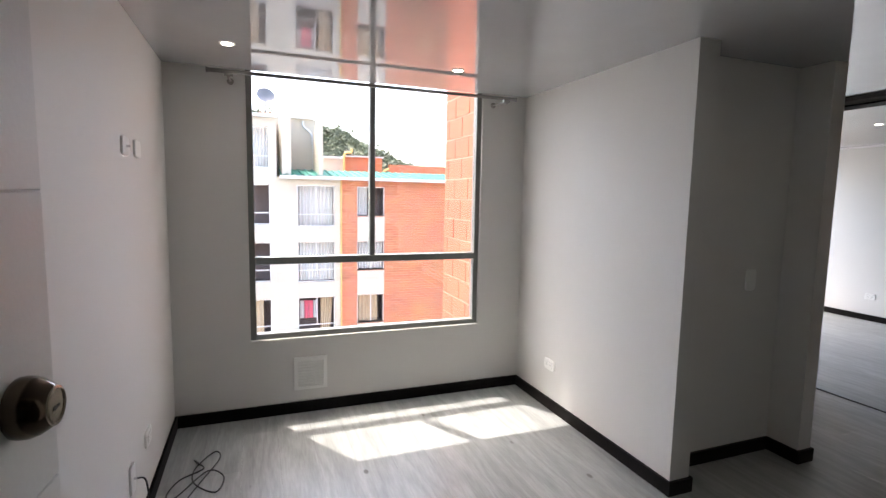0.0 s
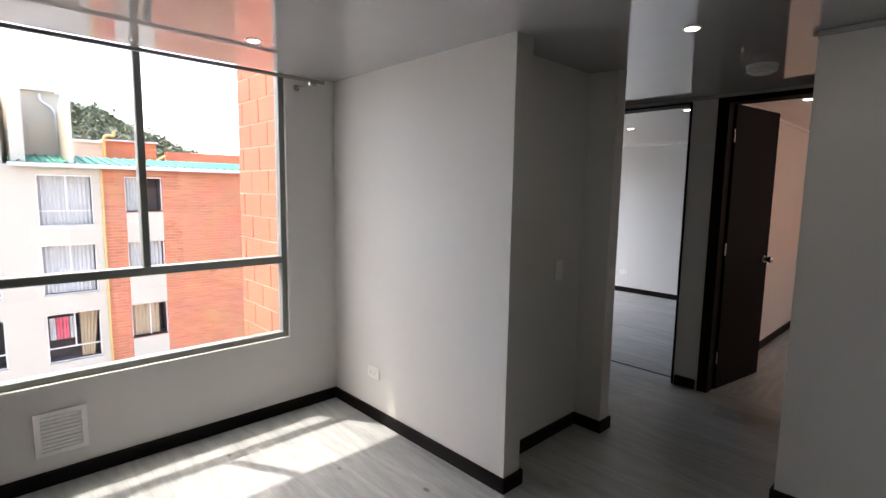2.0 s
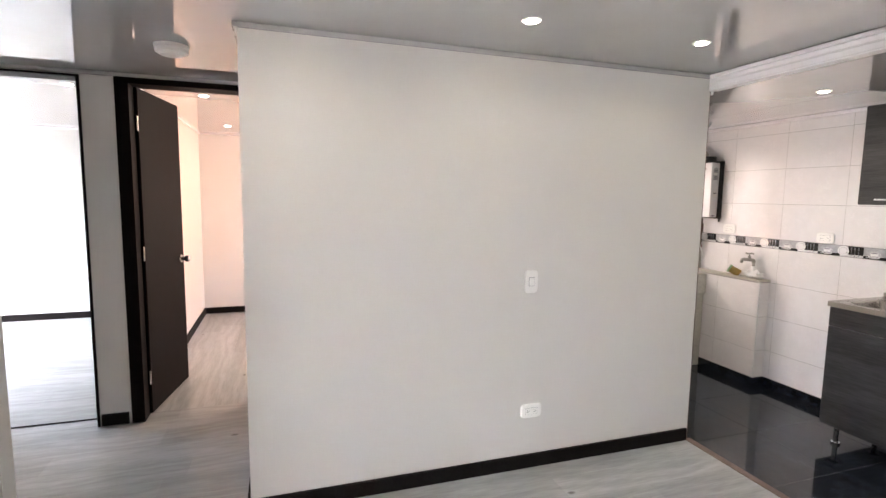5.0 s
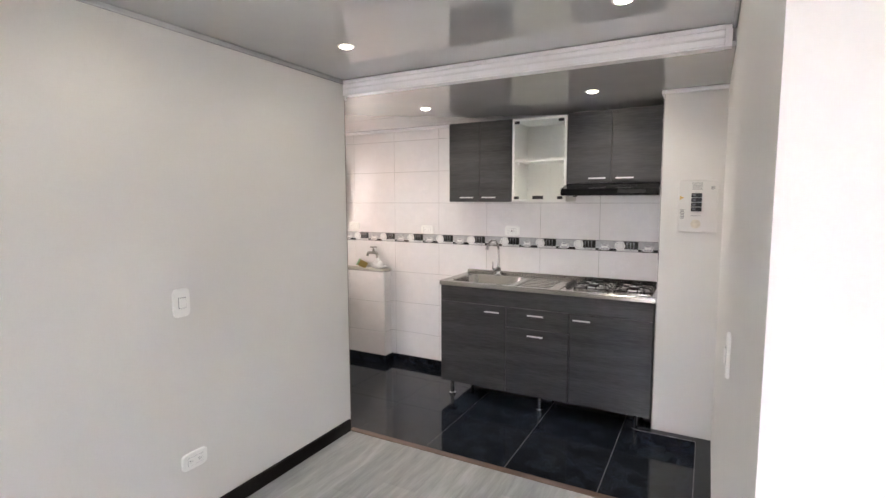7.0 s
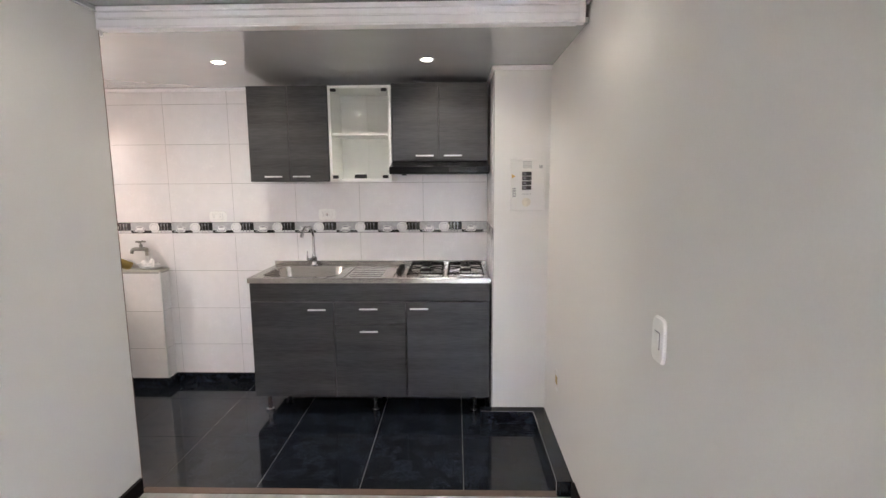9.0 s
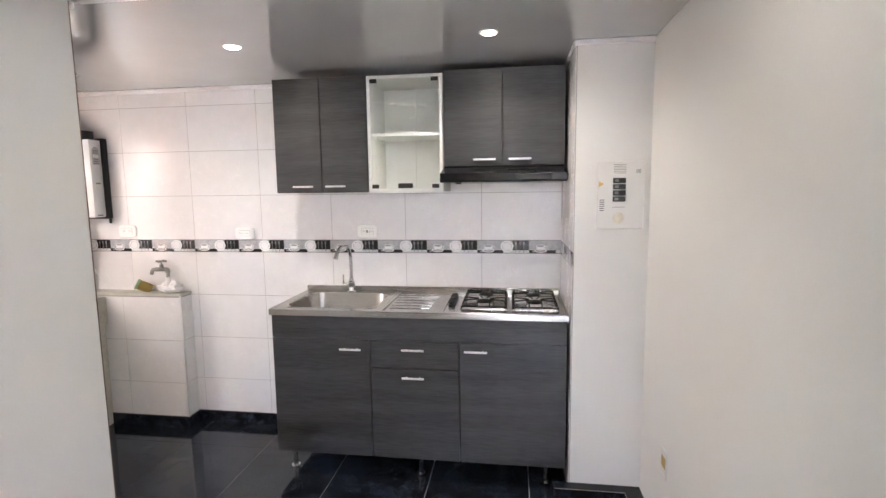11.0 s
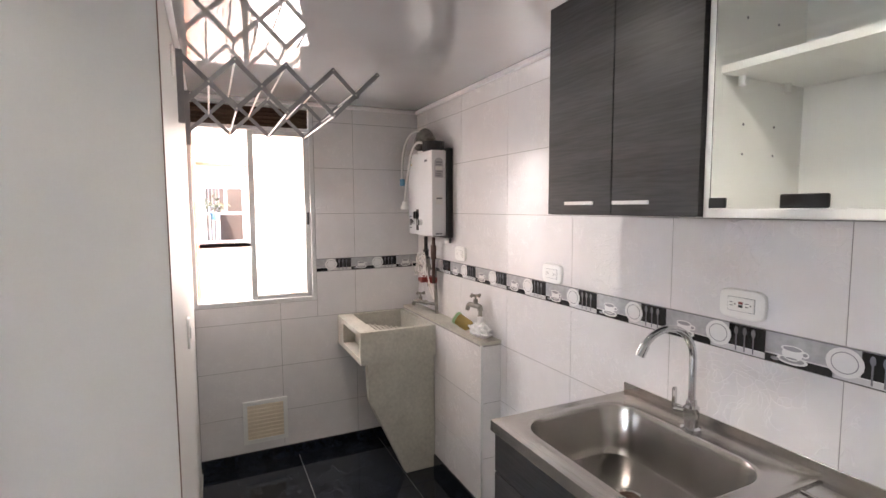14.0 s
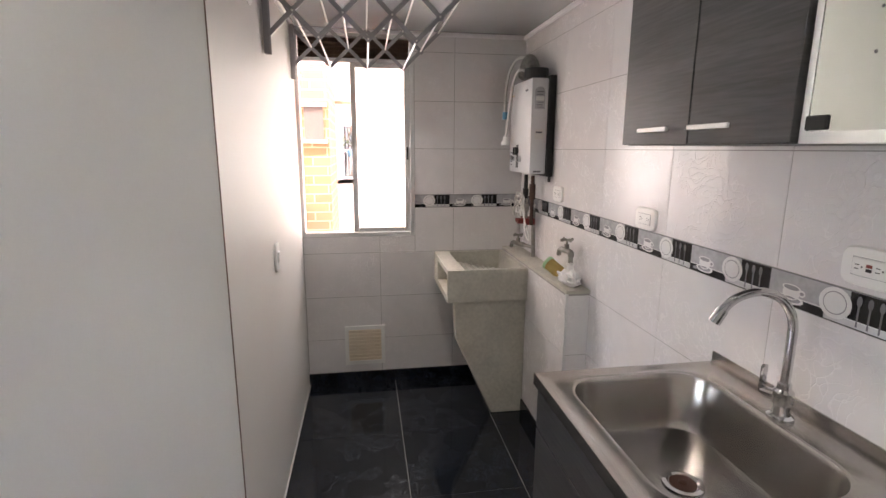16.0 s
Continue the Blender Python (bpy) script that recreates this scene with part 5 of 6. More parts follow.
# ---- tiles ----
def cut(x0, z0, x1, z1, h):
    """What is left of a rectangle outside the opening h."""
    if not h or h[0] >= x1 or h[2] <= x0 or h[1] >= z1 or h[3] <= z0:
        return [(x0, z0, x1, z1)]
    out = []
    if h[0] > x0: out.append((x0, z0, h[0], z1))
    if h[2] < x1: out.append((h[2], z0, x1, z1))
    a, b = max(x0, h[0]), min(x1, h[2])
    if h[1] > z0: out.append((a, z0, b, h[1]))
    if h[3] < z1: out.append((a, h[3], b, z1))
    return out


ROWS = [0.015, 0.283, 0.549, 0.817, 1.082, 1.157, 1.422, 1.686, 1.950, 2.214]


def tiling(name, label, to_world, us, top=HK - 0.002, hole=None, border=True, lo=0.0, hi=9.0, z_lo=0.0, rows=ROWS, phase=0.0):
    """Wall tiles with joints. to_world(u, depth, z) gives a place; us are the joints along the wall."""
    root = structure(new(name), label, "wall tiles")
    g = 0.0012

    def slab(bm, u0, d0, z0, u1, d1, z1):
        vs = [bm.verts.new(to_world(*p)) for p in ((u0, d0, z0), (u1, d0, z0), (u1, d1, z0), (u0, d1, z0), (u0, d0, z1), (u1, d0, z1), (u1, d1, z1), (u0, d1, z1))]
        for f in ((0, 3, 2, 1), (4, 5, 6, 7), (0, 1, 5, 4), (1, 2, 6, 5), (2, 3, 7, 6), (3, 0, 4, 7)):
            bm.faces.new([vs[i] for i in f])

    bed = bmesh.new()
    for q0 in cut(max(us[0], lo), max(rows[0], z_lo), min(us[-1], hi), min(rows[-1], top), hole):
        if q0[2] - q0[0] > 0.004 and q0[3] - q0[1] > 0.004:
            slab(bed, q0[0], 0.0008, q0[1], q0[2], 0.0048, q0[3])
    part("grout_bed", bed, GROUTG, root, "grey grout between the tiles")
    for z0, z1 in zip(rows, rows[1:]):
        z0, z1 = max(z0, z_lo), min(z1, top)
        if z1 - z0 < 0.01 or abs(z0 - 1.082) < 0.001:
            continue
        for u0, u1 in zip(us, us[1:]):
            a, b = max(u0, lo), min(u1, hi)
            if b - a < 0.01:
                continue
            bm = bmesh.new()
            for r in cut(a, z0, b, z1, hole):
                if r[2] - r[0] > 0.004 and r[3] - r[1] > 0.004:
                    slab(bm, r[0] + g, 0.0, r[1] + g, r[2] - g, 0.006, r[3] - g)
            if len(bm.verts):
                part("tile", bm, WTILE, root)
            else:
                bm.free()
    if border:
        lo2, hi2 = max(us[0], lo), min(us[-1], hi)
        if hole:
            lo2 = max(lo2, hole[2])
        u = phase
        while u < hi2 - 0.02:
            w0, v = max(u, lo2), min(u + 0.288, hi2)
            if v - w0 < 0.01:
                u += 0.288
                continue

            def blk(mat_, a, b, za, zb, dep):
                a, b = max(min(u + a, v), w0), max(min(u + b, v), w0)
                if b - a > 0.003:
                    q = bmesh.new(); slab(q, a + 0.0006, 0.0, za, b - 0.0006, dep, zb)
                    return q
                return None

            q = blk(GREYT, 0, 0.288, 1.083, 1.156, 0.0062)
            tile = part("border_tile", q, GREYT, root, "printed border tile with cup, plate and cutlery")
            for m_, a, b, za, zb, dep in ((BLACKT, 0.0, 0.145, 1.083, 1.102, 0.0066), (BLACKT, 0.195, 0.288, 1.098, 1.156, 0.0066), (PALEP, 0.148, 0.288, 1.085, 1.0975, 0.0067), (CHINA, 0.148, 0.288, 1.0975, 1.0995, 0.007), (BLACKT, 0.0, 0.288, 1.083, 1.0842, 0.0069), (CUTLERY, 0.0, 0.288, 1.1545, 1.156, 0.0069), (CHINA, 0.0, 0.14, 1.103, 1.105, 0.007)):
                q = blk(m_, a, b, za, zb, dep)
                if q:
                    part("print", q, m_, tile)
            q = bmesh.new()

            def oval(cu, cz, ru, rz, dep, n=20):
                if u + cu + ru > v or u + cu - ru < w0:
                    return
                ring = [q.verts.new(to_world(u + cu + ru * math.cos(2 * math.pi * k / n), dep, cz + rz * math.sin(2 * math.pi * k / n))) for k in range(n)]
                q.faces.new(ring)

            oval(0.166, 1.122, 0.036, 0.0325, 0.0072)
            oval(0.062, 1.098, 0.034, 0.0105, 0.0071)
            if len(q.verts):
                part("china_print", q, CHINA, tile)
            else:
                q.free()
            q = bmesh.new()
            oval(0.166, 1.122, 0.0262, 0.0240, 0.0075)
            oval(0.062, 1.0985, 0.027, 0.0070, 0.0073)
            if len(q.verts):
                part("plate_print", q, SHADEP, tile)
            else:
                q.free()
            q = bmesh.new()
            oval(0.166, 1.122, 0.0242, 0.0220, 0.0078)
            oval(0.062, 1.113, 0.0225, 0.0165, 0.0075)
            oval(0.089, 1.117, 0.0095, 0.0075, 0.0074, 12)
            oval(0.062, 1.1245, 0.0245, 0.0075, 0.0077)
            if len(q.verts):
                part("china_print", q, CHINA, tile)
            else:
                q.free()
            q = bmesh.new()
            oval(0.062, 1.1245, 0.0205, 0.0052, 0.0079)
            oval(0.090, 1.117, 0.0052, 0.0040, 0.0079, 10)
            oval(0.062, 1.102, 0.013, 0.0022, 0.0078, 12)
            oval(0.024, 1.0935, 0.010, 0.0045, 0.0072, 12)
            if len(q.verts):
                part("cup_shade_print", q, SHADEP, tile)
            else:
                q.free()
            q = bmesh.new()
            for k in range(3):
                cu = 0.215 + k * 0.022
                if u + cu + 0.006 < v and u + cu - 0.006 > w0:
                    slab(q, u + cu - 0.0018, 0.006, 1.088, u + cu + 0.0018, 0.0071, 1.135)
                    oval(cu, 1.139, 0.0055, 0.011, 0.0073, 10)
            if len(q.verts):
                part("cutlery_print", q, CUTLERY, tile)
            else:
                q.free()
            u += 0.288


# along the back wall u runs from the laundry wall towards the pillar
structure(boxes("ledge", [(3.750, -6.146, 0.0, 4.742, -6.042, 0.824)], GROUTW), "low masonry ledge behind the tub", "ledge")
structure(boxes("ledge_top", [(3.741, -6.140, 0.825, 4.742, -6.034, 0.838)], CONC), "grey cement top of the tiled ledge", "ledge")
boxes_trim = structure(boxes("ledge_edge", [(3.7395, -6.0425, 0.07, 3.7495, -6.0325, 0.825)], ALU), "metal corner strip of the ledge", "trim")
U = [4.742 - x for x in (4.742, 4.575, 4.135, 3.695, 3.255, 2.82, 2.38, 1.945, 1.505)]
tiling("tiles_back", "glossy white tiles with pale veins", lambda u, d_, z: (4.742 - u, -6.146 + d_, z), U, phase=-0.108)
tiling("tiles_laundry", "glossy white tiles round the laundry window", lambda u, d_, z: (4.748 - d_, -4.840 - u, z), [0.0, 0.006, 0.446, 0.886, 1.30], hole=(-0.01, 0.915, 0.655, 2.035), phase=-0.002)
tiling("tiles_pillar", "glossy white tiles on the side of the pillar", lambda u, d_, z: (1.505 + d_, -6.140 + u, z), [0.0, 0.44, 0.55])
tiling("tiles_ledge", "white tiles on the front of the ledge", lambda u, d_, z: (3.750 + u, -6.042 + d_, z), [0.0, 0.38, 0.82, 0.992], top=0.824, border=False)
tiling("tiles_ledge_side", "white tiles on the end of the ledge", lambda u, d_, z: (3.750 - d_, -6.140 + u, z), [0.0, 0.10], top=0.824, border=False)

root = structure(new("floor_tiles"), "polished black floor tiles with pale joints", "floor")
xs = [1.196, 1.69, 2.18, 2.67, 3.16, 3.65, 4.14, 4.63, 4.742]
ys = [-6.14, -5.855, -5.365, -4.870]
for a, b in zip(xs, xs[1:]):
    for p, q in zip(ys, ys[1:]):
        bm = bmesh.new()
        box(bm, a + 0.0015, p + 0.0015, -0.008, b - 0.0015, (min(q, -4.87) if a < 3.1 else (q if q < -4.9 else -4.84)) - 0.0015, 0.0)
        part("tile", bm, GRANITE, root)

laminate("laminate_living", 0.0, 4.35, -4.83, 0.0, 0.018)
laminate("laminate_doorway", 4.35, 4.47, -2.36, -1.72, 0.018)
laminate("laminate_doorway", 4.35, 4.47, -1.463, -0.732, 0.018)
laminate("laminate_bedroom", 4.47, 7.45, -1.53, 1.63, 0.018)
laminate("laminate_small_bedroom", 4.47, 7.30, -4.40, -1.67, 0.018, along_y=False)

# daylight that comes through windows of which the view shows only a milky pane, or nothing
def window_light(at, target, w, h, watts, colour):
    li = new("window_light", bpy.data.lights.new("window_light", "AREA"))
    li.data.shape, li.data.size, li.data.size_y, li.data.energy, li.data.color = "RECTANGLE", w, h, watts, colour
    li.matrix_world = look(at, target)


window_light((4.79, -5.305, 1.41), (4.0, -5.38, 0.95), 0.26, 0.88, 0.20, (1.0, 0.93, 0.91))
window_light((6.35, 1.66, 1.3), (6.35, 0.0, 1.2), 1.6, 1.5, 0.25, (0.95, 0.97, 1.0))
window_light((6.15, -4.44, 1.48), (6.15, -3.0, 1.3), 1.4, 1.1, 1.1, (1.0, 0.74, 0.62))

# ---- outside ----
structure(boxes("ground", [(-400, -400, -8.2, 400, 400, -8.0)], GROUND), "grey paved ground between the buildings", "ground")
wing = structure(boxes("neighbour_wing", [(2.3665, 0.124, -8, 4.34, 1.745, 6.0)], MORTAR), "orange clay block wing of the building", "facade")
row = 0
z = -1.6
while z < 5.9:
    y = 0.126 - (0.0 if row % 2 else 0.17)
    while y < 1.74:
        a, b = max(y, 0.126), min(y + 0.34, 1.76)
        if b - a > 0.03:
            bm = bmesh.new()
            box(bm, 2.360 + 0.003 * random.random(), a + 0.006, z + 0.006, 2.376, b - 0.006, z + 0.194)
            part("brick", bm, BRICK, wing)
        y += 0.34
    z += 0.2
    row += 1


def cloth(x0, x1, y, z0, z1, material, parent, name="curtain", label="", folds=9, drift=0.0):
    bm = bmesh.new()
    n = folds * 4
    lo, hi = [], []
    for i in range(n + 1):
        u = i / n
        off = 0.03 * math.sin(u * folds * 2 * math.pi)
        lo.append(bm.verts.new((x0 + (x1 - x0) * u * (1 - drift), y + off, z0))); hi.append(bm.verts.new((x0 + (x1 - x0) * u, y + off, z1)))
    for i in range(n):
        bm.faces.new((lo[i], lo[i + 1], hi[i + 1], hi[i]))
    return part(name, bm, material, parent, label, smooth=True)


def far_window(at, w, h, label, low=0.28, style=0, rz=0):
    """A window of a building across the yard: frame, bars, panes, what hangs behind, and a backing coloured as room
    shade.
    """
    t = structure(new("window_across"), label, "window")
    t.matrix_basis = pose(*at, 0, 0, rz)
    f = 0.04
    boxes("window_frame", [(0, 0.0, 0, f, 0.05, h), (w - f, 0.0, 0, w, 0.05, h), (f, 0.0, 0, w - f, 0.05, f), (f, 0.0, h - f, w - f, 0.05, h), (f, 0.0, h * low, w - f, 0.05, h * low + f), (w * 0.5, 0.0, h * low + f, w * 0.5 + f, 0.05, h - f)], ALU, t)
    boxes("window_sill", [(-0.06, -0.06, -0.06, w + 0.06, 0.0, 0.0)], GUTTER, t)
    # backing and sides coloured dark to imitate an unlit room
    boxes("room_shade_backing", [(0, 0.75, 0, w, 0.8, h), (0, 0.2, -0.03, w, 0.75, 0.0), (-0.03, 0.2, 0, 0, 0.75, h), (w, 0.2, 0, w + 0.03, 0.75, h)], ROOMSHADE, t)
    if style == 0:
        cloth(f, w - f, 0.2, f, h - f, CURT, t, label="pale grey drawn curtain", folds=int(w * 8))
    elif style == 1:
        cloth(w * 0.62, w - f, 0.2, f, h - f, CURTB, t, label="beige half-drawn curtain", folds=5, drift=0.3)
        for i, m_ in enumerate((CURT, PINK, PINK, CURT)):
            cloth(w * 0.06 + i * w * 0.12, w * 0.17 + i * w * 0.12, 0.15, h * 0.45, h * 0.9, m_, t, "hanging_garment", "garment hung up to dry", 2)
    elif style == 2:
        cloth(f, w * 0.8, 0.2, f, h - f, CURTB, t, label="beige drawn curtain", folds=6)
    elif style == 3:
        cloth(f, w * 0.4, 0.2, f, h - f, CURT, t, label="grey curtain to one side", folds=4)


FY = 18.0
tops = [1.79, -0.56, -2.91, -5.26]
white = thing("apartment_building", (0, 0, 0), "cream plastered apartment building across the yard", "building")
opA = [(2.07, 3.60, z - 1.70, z) for z in tops] + [(-0.5, 1.03, z - 1.62, z) for z in [4.06] + tops] + [(-4.0, -2.4, z - 1.62, z) for z in [4.06] + tops]


def facade(name, x0, x1, z1, ops, material, parent, y0=FY, d_=0.2):
    bm = bmesh.new()
    cuts = sorted({x0, x1, *[o[0] for o in ops], *[o[1] for o in ops]})
    for a, b in zip(cuts, cuts[1:]):
        z = -8.0
        for o in sorted((o for o in ops if o[0] <= a and o[1] >= b), key=lambda o: o[2]):
            if o[2] > z:
                box(bm, a, y0, z, b, y0 + d_, o[2])
            z = o[3]
        if z < z1:
            box(bm, a, y0, z, b, y0 + d_, z1)
    return part(name, bm, material, parent)


facade("wall", 1.30, 3.86, 2.10, [o for o in opA if o[0] > 1.5], FACADE, white)
facade("wall", -12.0, 1.30, 4.42, [o for o in opA if o[0] < 1.5], FACADE, white)
boxes("gable_panel", [(1.30, FY + 2.5, 2.0, 3.3, FY + 2.6, 4.80)], FACADE, white)
bm = bmesh.new()
for xa, xb, zt in ((1.50, 1.86, 5.3), (2.98, 3.12, 4.85)):
    q = [(FY - 0.05, 2.1), (FY - 0.05, zt), (FY + 0.1, zt), (FY + 2.7, zt - 0.9), (FY + 2.7, 2.1)]
    L, R = [bm.verts.new((xa, y, z)) for y, z in q], [bm.verts.new((xb, y, z)) for y, z in q]
    bm.faces.new(L); bm.faces.new(R[::-1])
    for i in range(5):
        bm.faces.new((L[i], R[i], R[(i + 1) % 5], L[(i + 1) % 5]))
part("parapet_wall", bm, FACADE, white, "sloping cream parapet wall")
boxes("body", [(-12.0, FY + 1.2, -8, 3.86, FY + 9, 2.0), (-12.0, FY + 1.2, 2.0, 1.30, FY + 9, 4.40)], FACADE, white)
boxes("gutter", [(-12, FY - 0.15, 4.42, 1.35, FY + 0.2, 4.55)], GUTTER, white)
bm = bmesh.new(); tube(bm, [(2.55, FY + 2.4, 4.7), (2.58, FY + 2.4, 4.45), (2.95, FY + 2.4, 4.0), (3.0, FY + 2.4, 2.3)], 0.05, 8, 4); part("drainpipe", bm, GUTTER, white, smooth=True)
boxes("gable_coping", [(1.86, FY + 2.3, 4.80, 3.0, FY + 2.7, 4.92)], GUTTER, white)
roof = thing("sloping_roof", (0, 0, 0), "green corrugated metal roof with a white gutter", "roof")
bm = bmesh.new()
n = 108
lo = [bm.verts.new((1.45 + (i // 4) * 0.3 + (0.0, 0.18, 0.21, 0.27)[i % 4], FY - 0.25, 2.17 + (0.0, 0.0, 0.05, 0.05)[i % 4])) for i in range(n)]
hi = [bm.verts.new((v.co.x, FY + 2.2, v.co.z + 0.34)) for v in lo]
for i in range(n - 1):
    bm.faces.new((lo[i], lo[i + 1], hi[i + 1], hi[i]))
part("sheet", bm, ROOFG, roof)
boxes("gutter", [(1.40, FY - 0.35, 2.04, 9.5, FY - 0.2, 2.16)], GUTTER, roof)
redb = thing("apartment_building", (0, 0, 0), "orange brick apartment building with white panels under the windows", "building")
opM = [(4.55, 5.76, z - 1.27, z) for z in tops] + [(8.68, 9.9, z - 1.3, z) for z in tops]
facade("wall", 3.86, 14.0, 2.05, opM, FARBRICK, redb)
boxes("body", [(3.86, FY + 1.2, -8, 14.0, FY + 9, 2.0)], FARBRICK, redb)
for z in tops:
    bm = bmesh.new(); box(bm, 4.56, FY - 0.02, z - 2.34, 5.75, FY + 0.0, z - 1.29); part("panel", bm, FACADE, redb, "white plastered panel")
boxes("penthouse", [(4.6, FY + 4, 2.0, 6.6, FY + 8, 3.32)], FARBRICK, redb)
boxes("penthouse_wall", [(3.3, FY + 3.9, 2.0, 4.6, FY + 8, 3.2)], FACADE, redb)
boxes("coping", [(3.25, FY + 3.8, 3.2, 4.62, FY + 8, 3.3), (4.62, FY + 3.85, 3.32, 6.65, FY + 8, 3.38)], GUTTER, redb)
boxes("parapet", [(7.0, FY + 4, 2.0, 11.5, FY + 4.3, 3.02)], FARBRICK, redb)
bm = bmesh.new()
tube(bm, [(3.86, FY - 0.06, -8), (3.86, FY - 0.06, -3), (3.86, FY - 0.06, 2.0)], 0.035, 8, 1)
part("drainpipe", bm, YELLOW, redb, "yellow drainpipe", smooth=True)
bm = bmesh.new()
tube(bm, [(4.62, FY + 3.7, 2.2), (4.62, FY + 3.7, 3.3), (4.75, FY + 3.7, 3.5), (4.95, FY + 3.7, 3.5), (5.0, FY + 3.7, 3.7)], 0.06, 8, 4)
tube(bm, [(6.5, FY + 3.8, 2.2), (6.6, FY + 3.8, 2.6), (6.9, FY + 3.8, 2.8)], 0.06, 8, 4)
part("vent_pipe", bm, YELLOW, redb, "yellow gas vent pipe", smooth=True)
lab = "aluminium window with curtains in the building across the yard"
for i, z in enumerate(tops):
    far_window((2.07, FY + 0.08, z - 1.70), 1.53, 1.70, lab, 0.28, (0, 0, 1, 0)[i])
    far_window((4.55, FY + 0.08, z - 1.27), 1.21, 1.27, lab, 0.0, (3, 0, 2, 0)[i])
    far_window((8.68, FY + 0.08, z - 1.30), 1.22, 1.30, lab, 0.28, 0)
for i, z in enumerate([4.06] + tops):
    far_window((-0.5, FY + 0.08, z - 1.62), 1.53, 1.62, lab, 0.28, (0, 4, 3, 2, 0)[i])
    far_window((-4.0, FY + 0.08, z - 1.62), 1.6, 1.62, lab, 0.28, 0)
# satellite dish
t = thing("satellite_dish", (0.95, FY + 1.5, 4.55), "grey satellite dish on the cream roof", "satellite dish")
boxes("block", [(-0.3, -0.2, -0.15, 0.3, 0.2, 0.25)], FARBRICK, t)
bm = bmesh.new(); rod(bm, (0, 0, 0.25), (0, 0, 0.7), 0.03); part("mast", bm, DARKGREY, t)
bm = bmesh.new(); lathe(bm, [(0.02, 0.0), (0.15, 0.02), (0.28, 0.07), (0.38, 0.14), (0.375, 0.145), (0.27, 0.08), (0.14, 0.03), (0.01, 0.01)], m=pose(0, 0, 0.9, 60, 20, 0)); part("dish", bm, DARKGREY, t, smooth=True)

# wooded hill
RIDGE_X, RIDGE_Z = (-40, 2, 10, 15.6, 21, 27, 30, 36.6, 43, 60, 75), (20, 22.6, 21.3, 20.0, 19.6, 16.8, 15.3, 12.2, 10.0, 7.0, 4.0)


def hill_height(x, y):
    far = y / 130
    top = 1.4 + (float(np.interp(x / far, RIDGE_X, RIDGE_Z)) - 3.9) * far
    return -8 + (top + 8) * min(1.0, max(0.0, (y - 88) / 42)) ** 0.7 + 0.8 * noise.noise(Vector((x * 0.05, y * 0.05, 0)))


bm = bmesh.new()
grid = [[bm.verts.new((-60 + i * 3, 88 + j * 5, max(-8.05, hill_height(-60 + i * 3, 88 + j * 5)))) for i in range(50)] for j in range(12)]
for j in range(11):
    for i in range(49):
        bm.faces.new((grid[j][i], grid[j][i + 1], grid[j + 1][i + 1], grid[j + 1][i]))
structure(part("hill", bm, LEAF, None, smooth=True), "low green wooded hill behind the buildings", "hill")
bm = bmesh.new()
rnd = random.Random(7)
for k in range(3600):
    x, y = rnd.uniform(-20, 70), rnd.uniform(98, 142)
    h = hill_height(x, y)
    r = rnd.uniform(0.5, 1.5) * rnd.uniform(0.6, 1.2)
    c0 = Vector((x, y, h + r * 0.7))
    for q in range(16):
        d3 = Vector((rnd.gauss(0, 1), rnd.gauss(0, 1), rnd.gauss(0, 0.8))).normalized() * r * rnd.uniform(0.4, 1.1)
        e1 = Vector((rnd.gauss(0, 1), rnd.gauss(0, 1), rnd.gauss(0, 1))).normalized() * r * 0.36
        e2 = Vector((rnd.gauss(0, 1), rnd.gauss(0, 1), rnd.gauss(0, 1))).normalized() * r * 0.36
        bm.faces.new([bm.verts.new(c0 + d3 + e) for e in (e1, e2, -e1, -e2 * 0.6)])
tagged(part("hill_trees", bm, LEAF), "dense dark green trees covering the hill", "trees", kind="stuff")

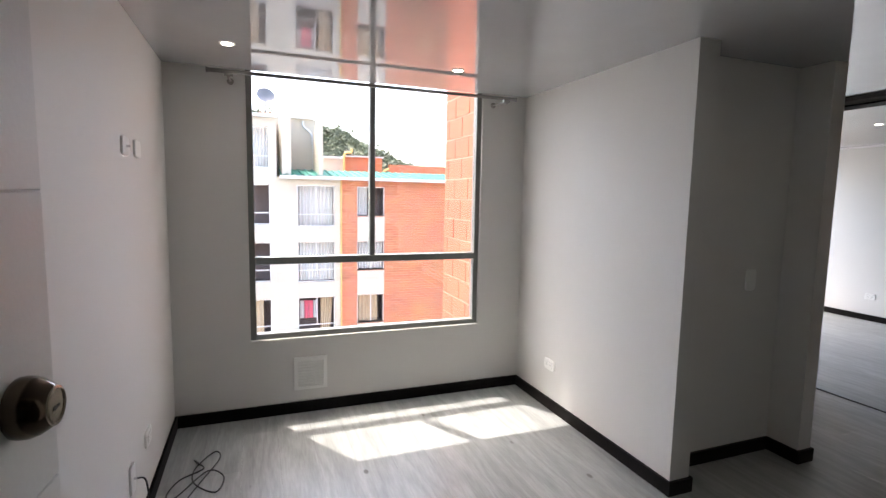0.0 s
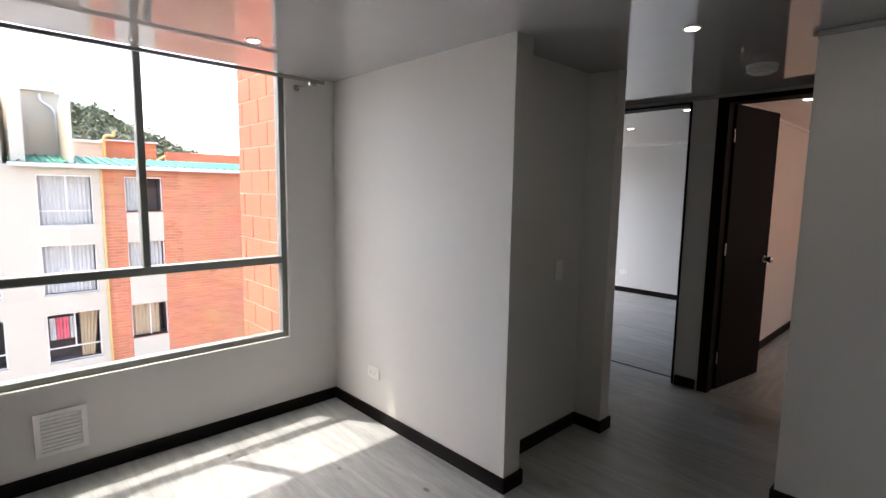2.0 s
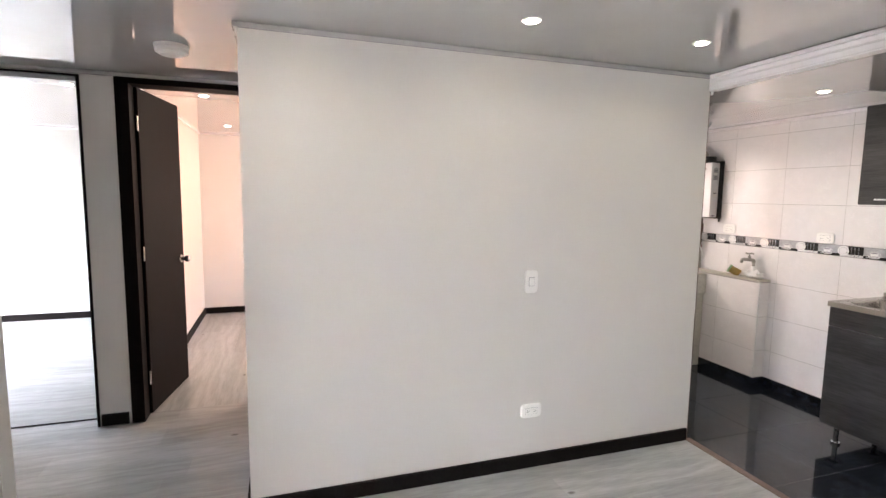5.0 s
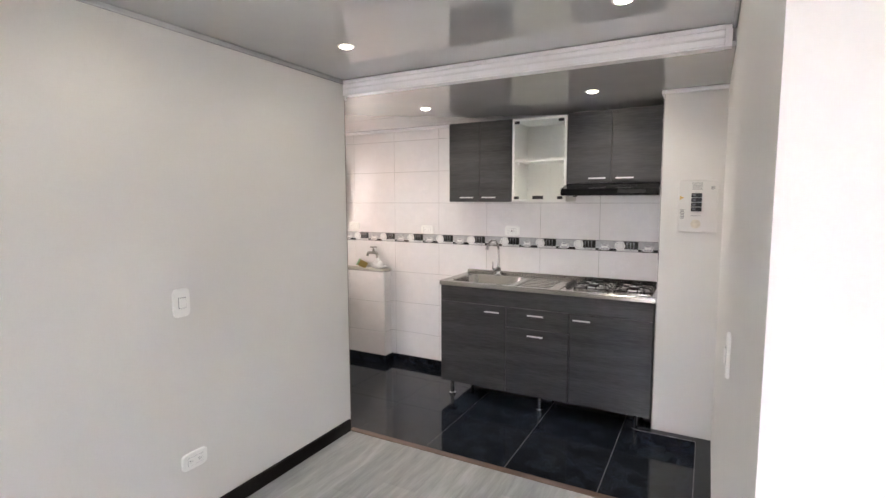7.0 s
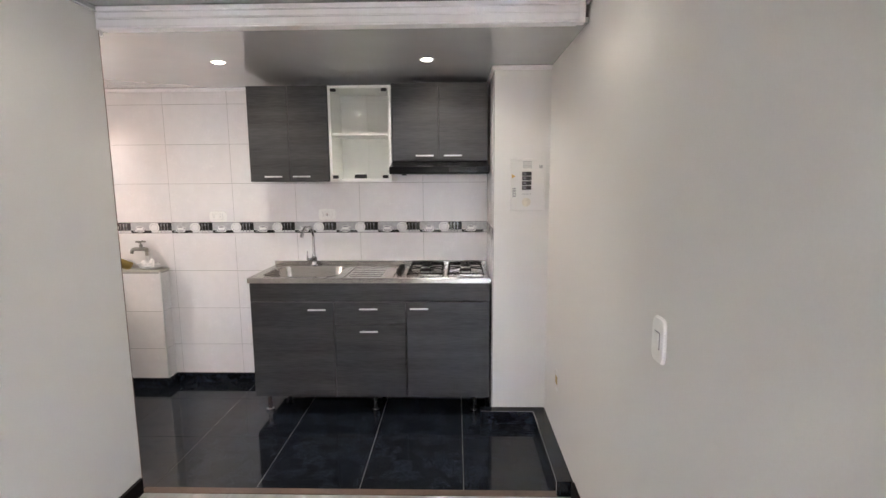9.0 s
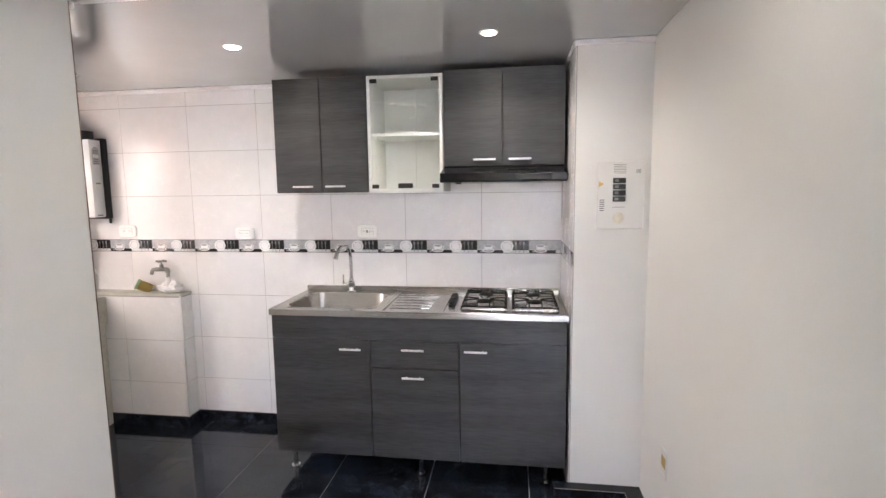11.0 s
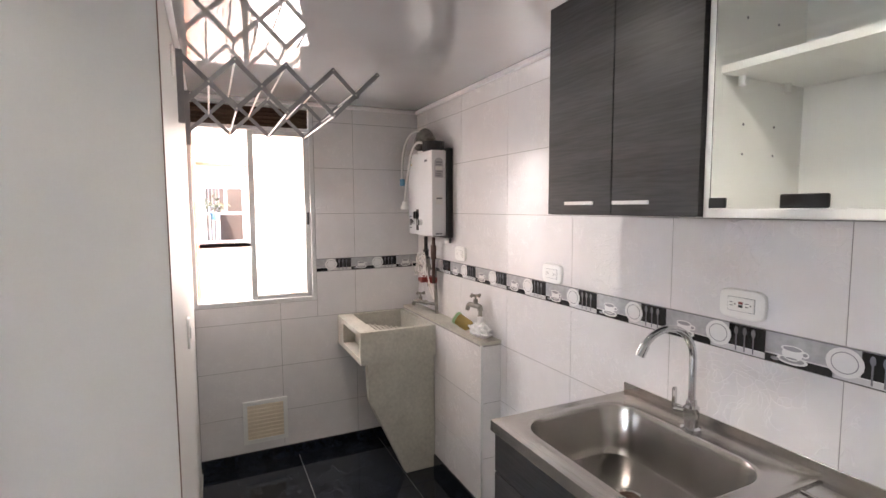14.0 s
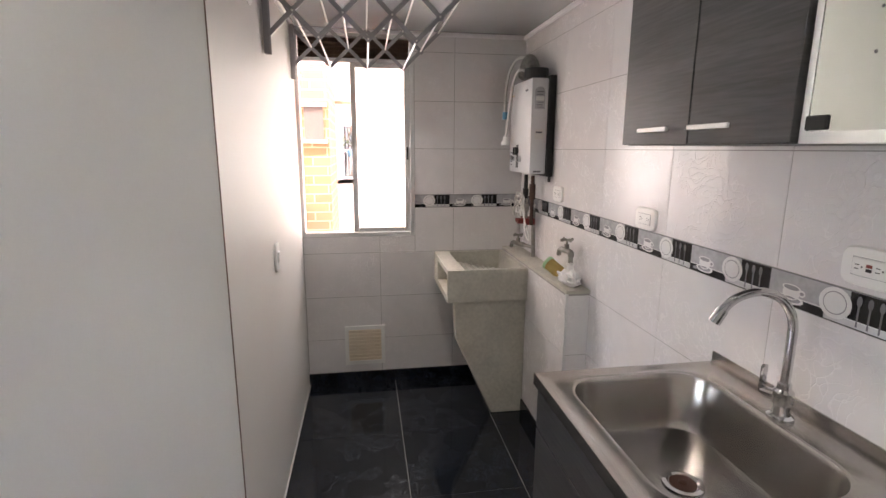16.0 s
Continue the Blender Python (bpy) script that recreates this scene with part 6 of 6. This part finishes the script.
# buildings seen from the laundry window
b2 = thing("apartment_building", (0, 0, 0), "orange brick stair tower close to the laundry window", "building")
bm = bmesh.new(); box(bm, 8.0, -4.80, -8, 12, -2.2, 2.38); part("tower", bm, FARBRICK, b2)
# flat dark box, its colour standing in for shade in the window opening
boxes("tower_window_shade", [(7.985, -4.74, 1.52, 8.0, -4.52, 1.90)], ROOMSHADE, b2)
boxes("lintel", [(7.97, -4.78, 1.90, 8.0, -4.46, 1.94)], GUTTER, b2)
boxes("window_sill", [(7.97, -4.78, 1.48, 8.0, -4.46, 1.52)], GUTTER, b2)
b3 = thing("apartment_building", (0, 0, 0), "cream apartment building behind the laundry window", "building")
wbm = bmesh.new()
box(wbm, 9.5, -20, -8, 9.7, -5.42, 8); box(wbm, 9.5, -4.86, -8, 9.7, -4.8, 8)
z = -8.0
for za in (-6.09, -3.74, -1.39, 0.96, 3.31):
    box(wbm, 9.5, -5.42, z, 9.7, -4.86, za); z = za + 0.82
box(wbm, 9.5, -5.42, z, 9.7, -4.86, 8)
part("wall", wbm, FACADE, b3)
boxes("parapet", [(9.44, -20, 8.0, 9.74, -4.8, 8.25)], GUTTER, b3)
for za in (-1.39, 0.96, 3.31):
    boxes("ledge_course", [(9.47, -5.6, za + 1.10, 9.5, -4.8, za + 1.14)], BRICK, b3, "thin red ledge over the window")
for za in (-1.39, 0.96, 3.31):
    far_window((9.56, -4.86, za), 0.56, 0.82, "narrow window with a flower pot in the cream building", 0.5, 3, rz=-90)
t = thing("flower_pot", (9.52, -5.02, 1.30), "small pot with green leaves in the window opposite", "potted plant")
bm = bmesh.new(); lathe(bm, [(0.05, 0), (0.07, 0.1), (0.075, 0.1), (0.06, 0.08)]); part("pot", bm, BLUEC, t)
bm = bmesh.new()
for k in range(60):
    c0 = Vector((rnd.gauss(0, 0.05), rnd.gauss(0, 0.09), 0.18 + rnd.gauss(0, 0.07)))
    e1 = Vector((rnd.gauss(0, 1), rnd.gauss(0, 1), rnd.gauss(0, 1))).normalized() * 0.04
    e2 = Vector((rnd.gauss(0, 1), rnd.gauss(0, 1), rnd.gauss(0, 1))).normalized() * 0.02
    bm.faces.new([bm.verts.new(c0 + e) for e in (e1, e2, -e1, -e2)])
part("leaves", bm, LEAF, t)
b4 = thing("apartment_building", (0, 0, 0), "orange brick building facing the small bedroom", "building")
bm = bmesh.new(); box(bm, 2, -22, -8, 9.3, -14, 5); part("wall", bm, FARBRICK, b4)
boxes("parapet", [(1.9, -22.1, 5.0, 9.4, -13.9, 5.25)], GUTTER, b4)
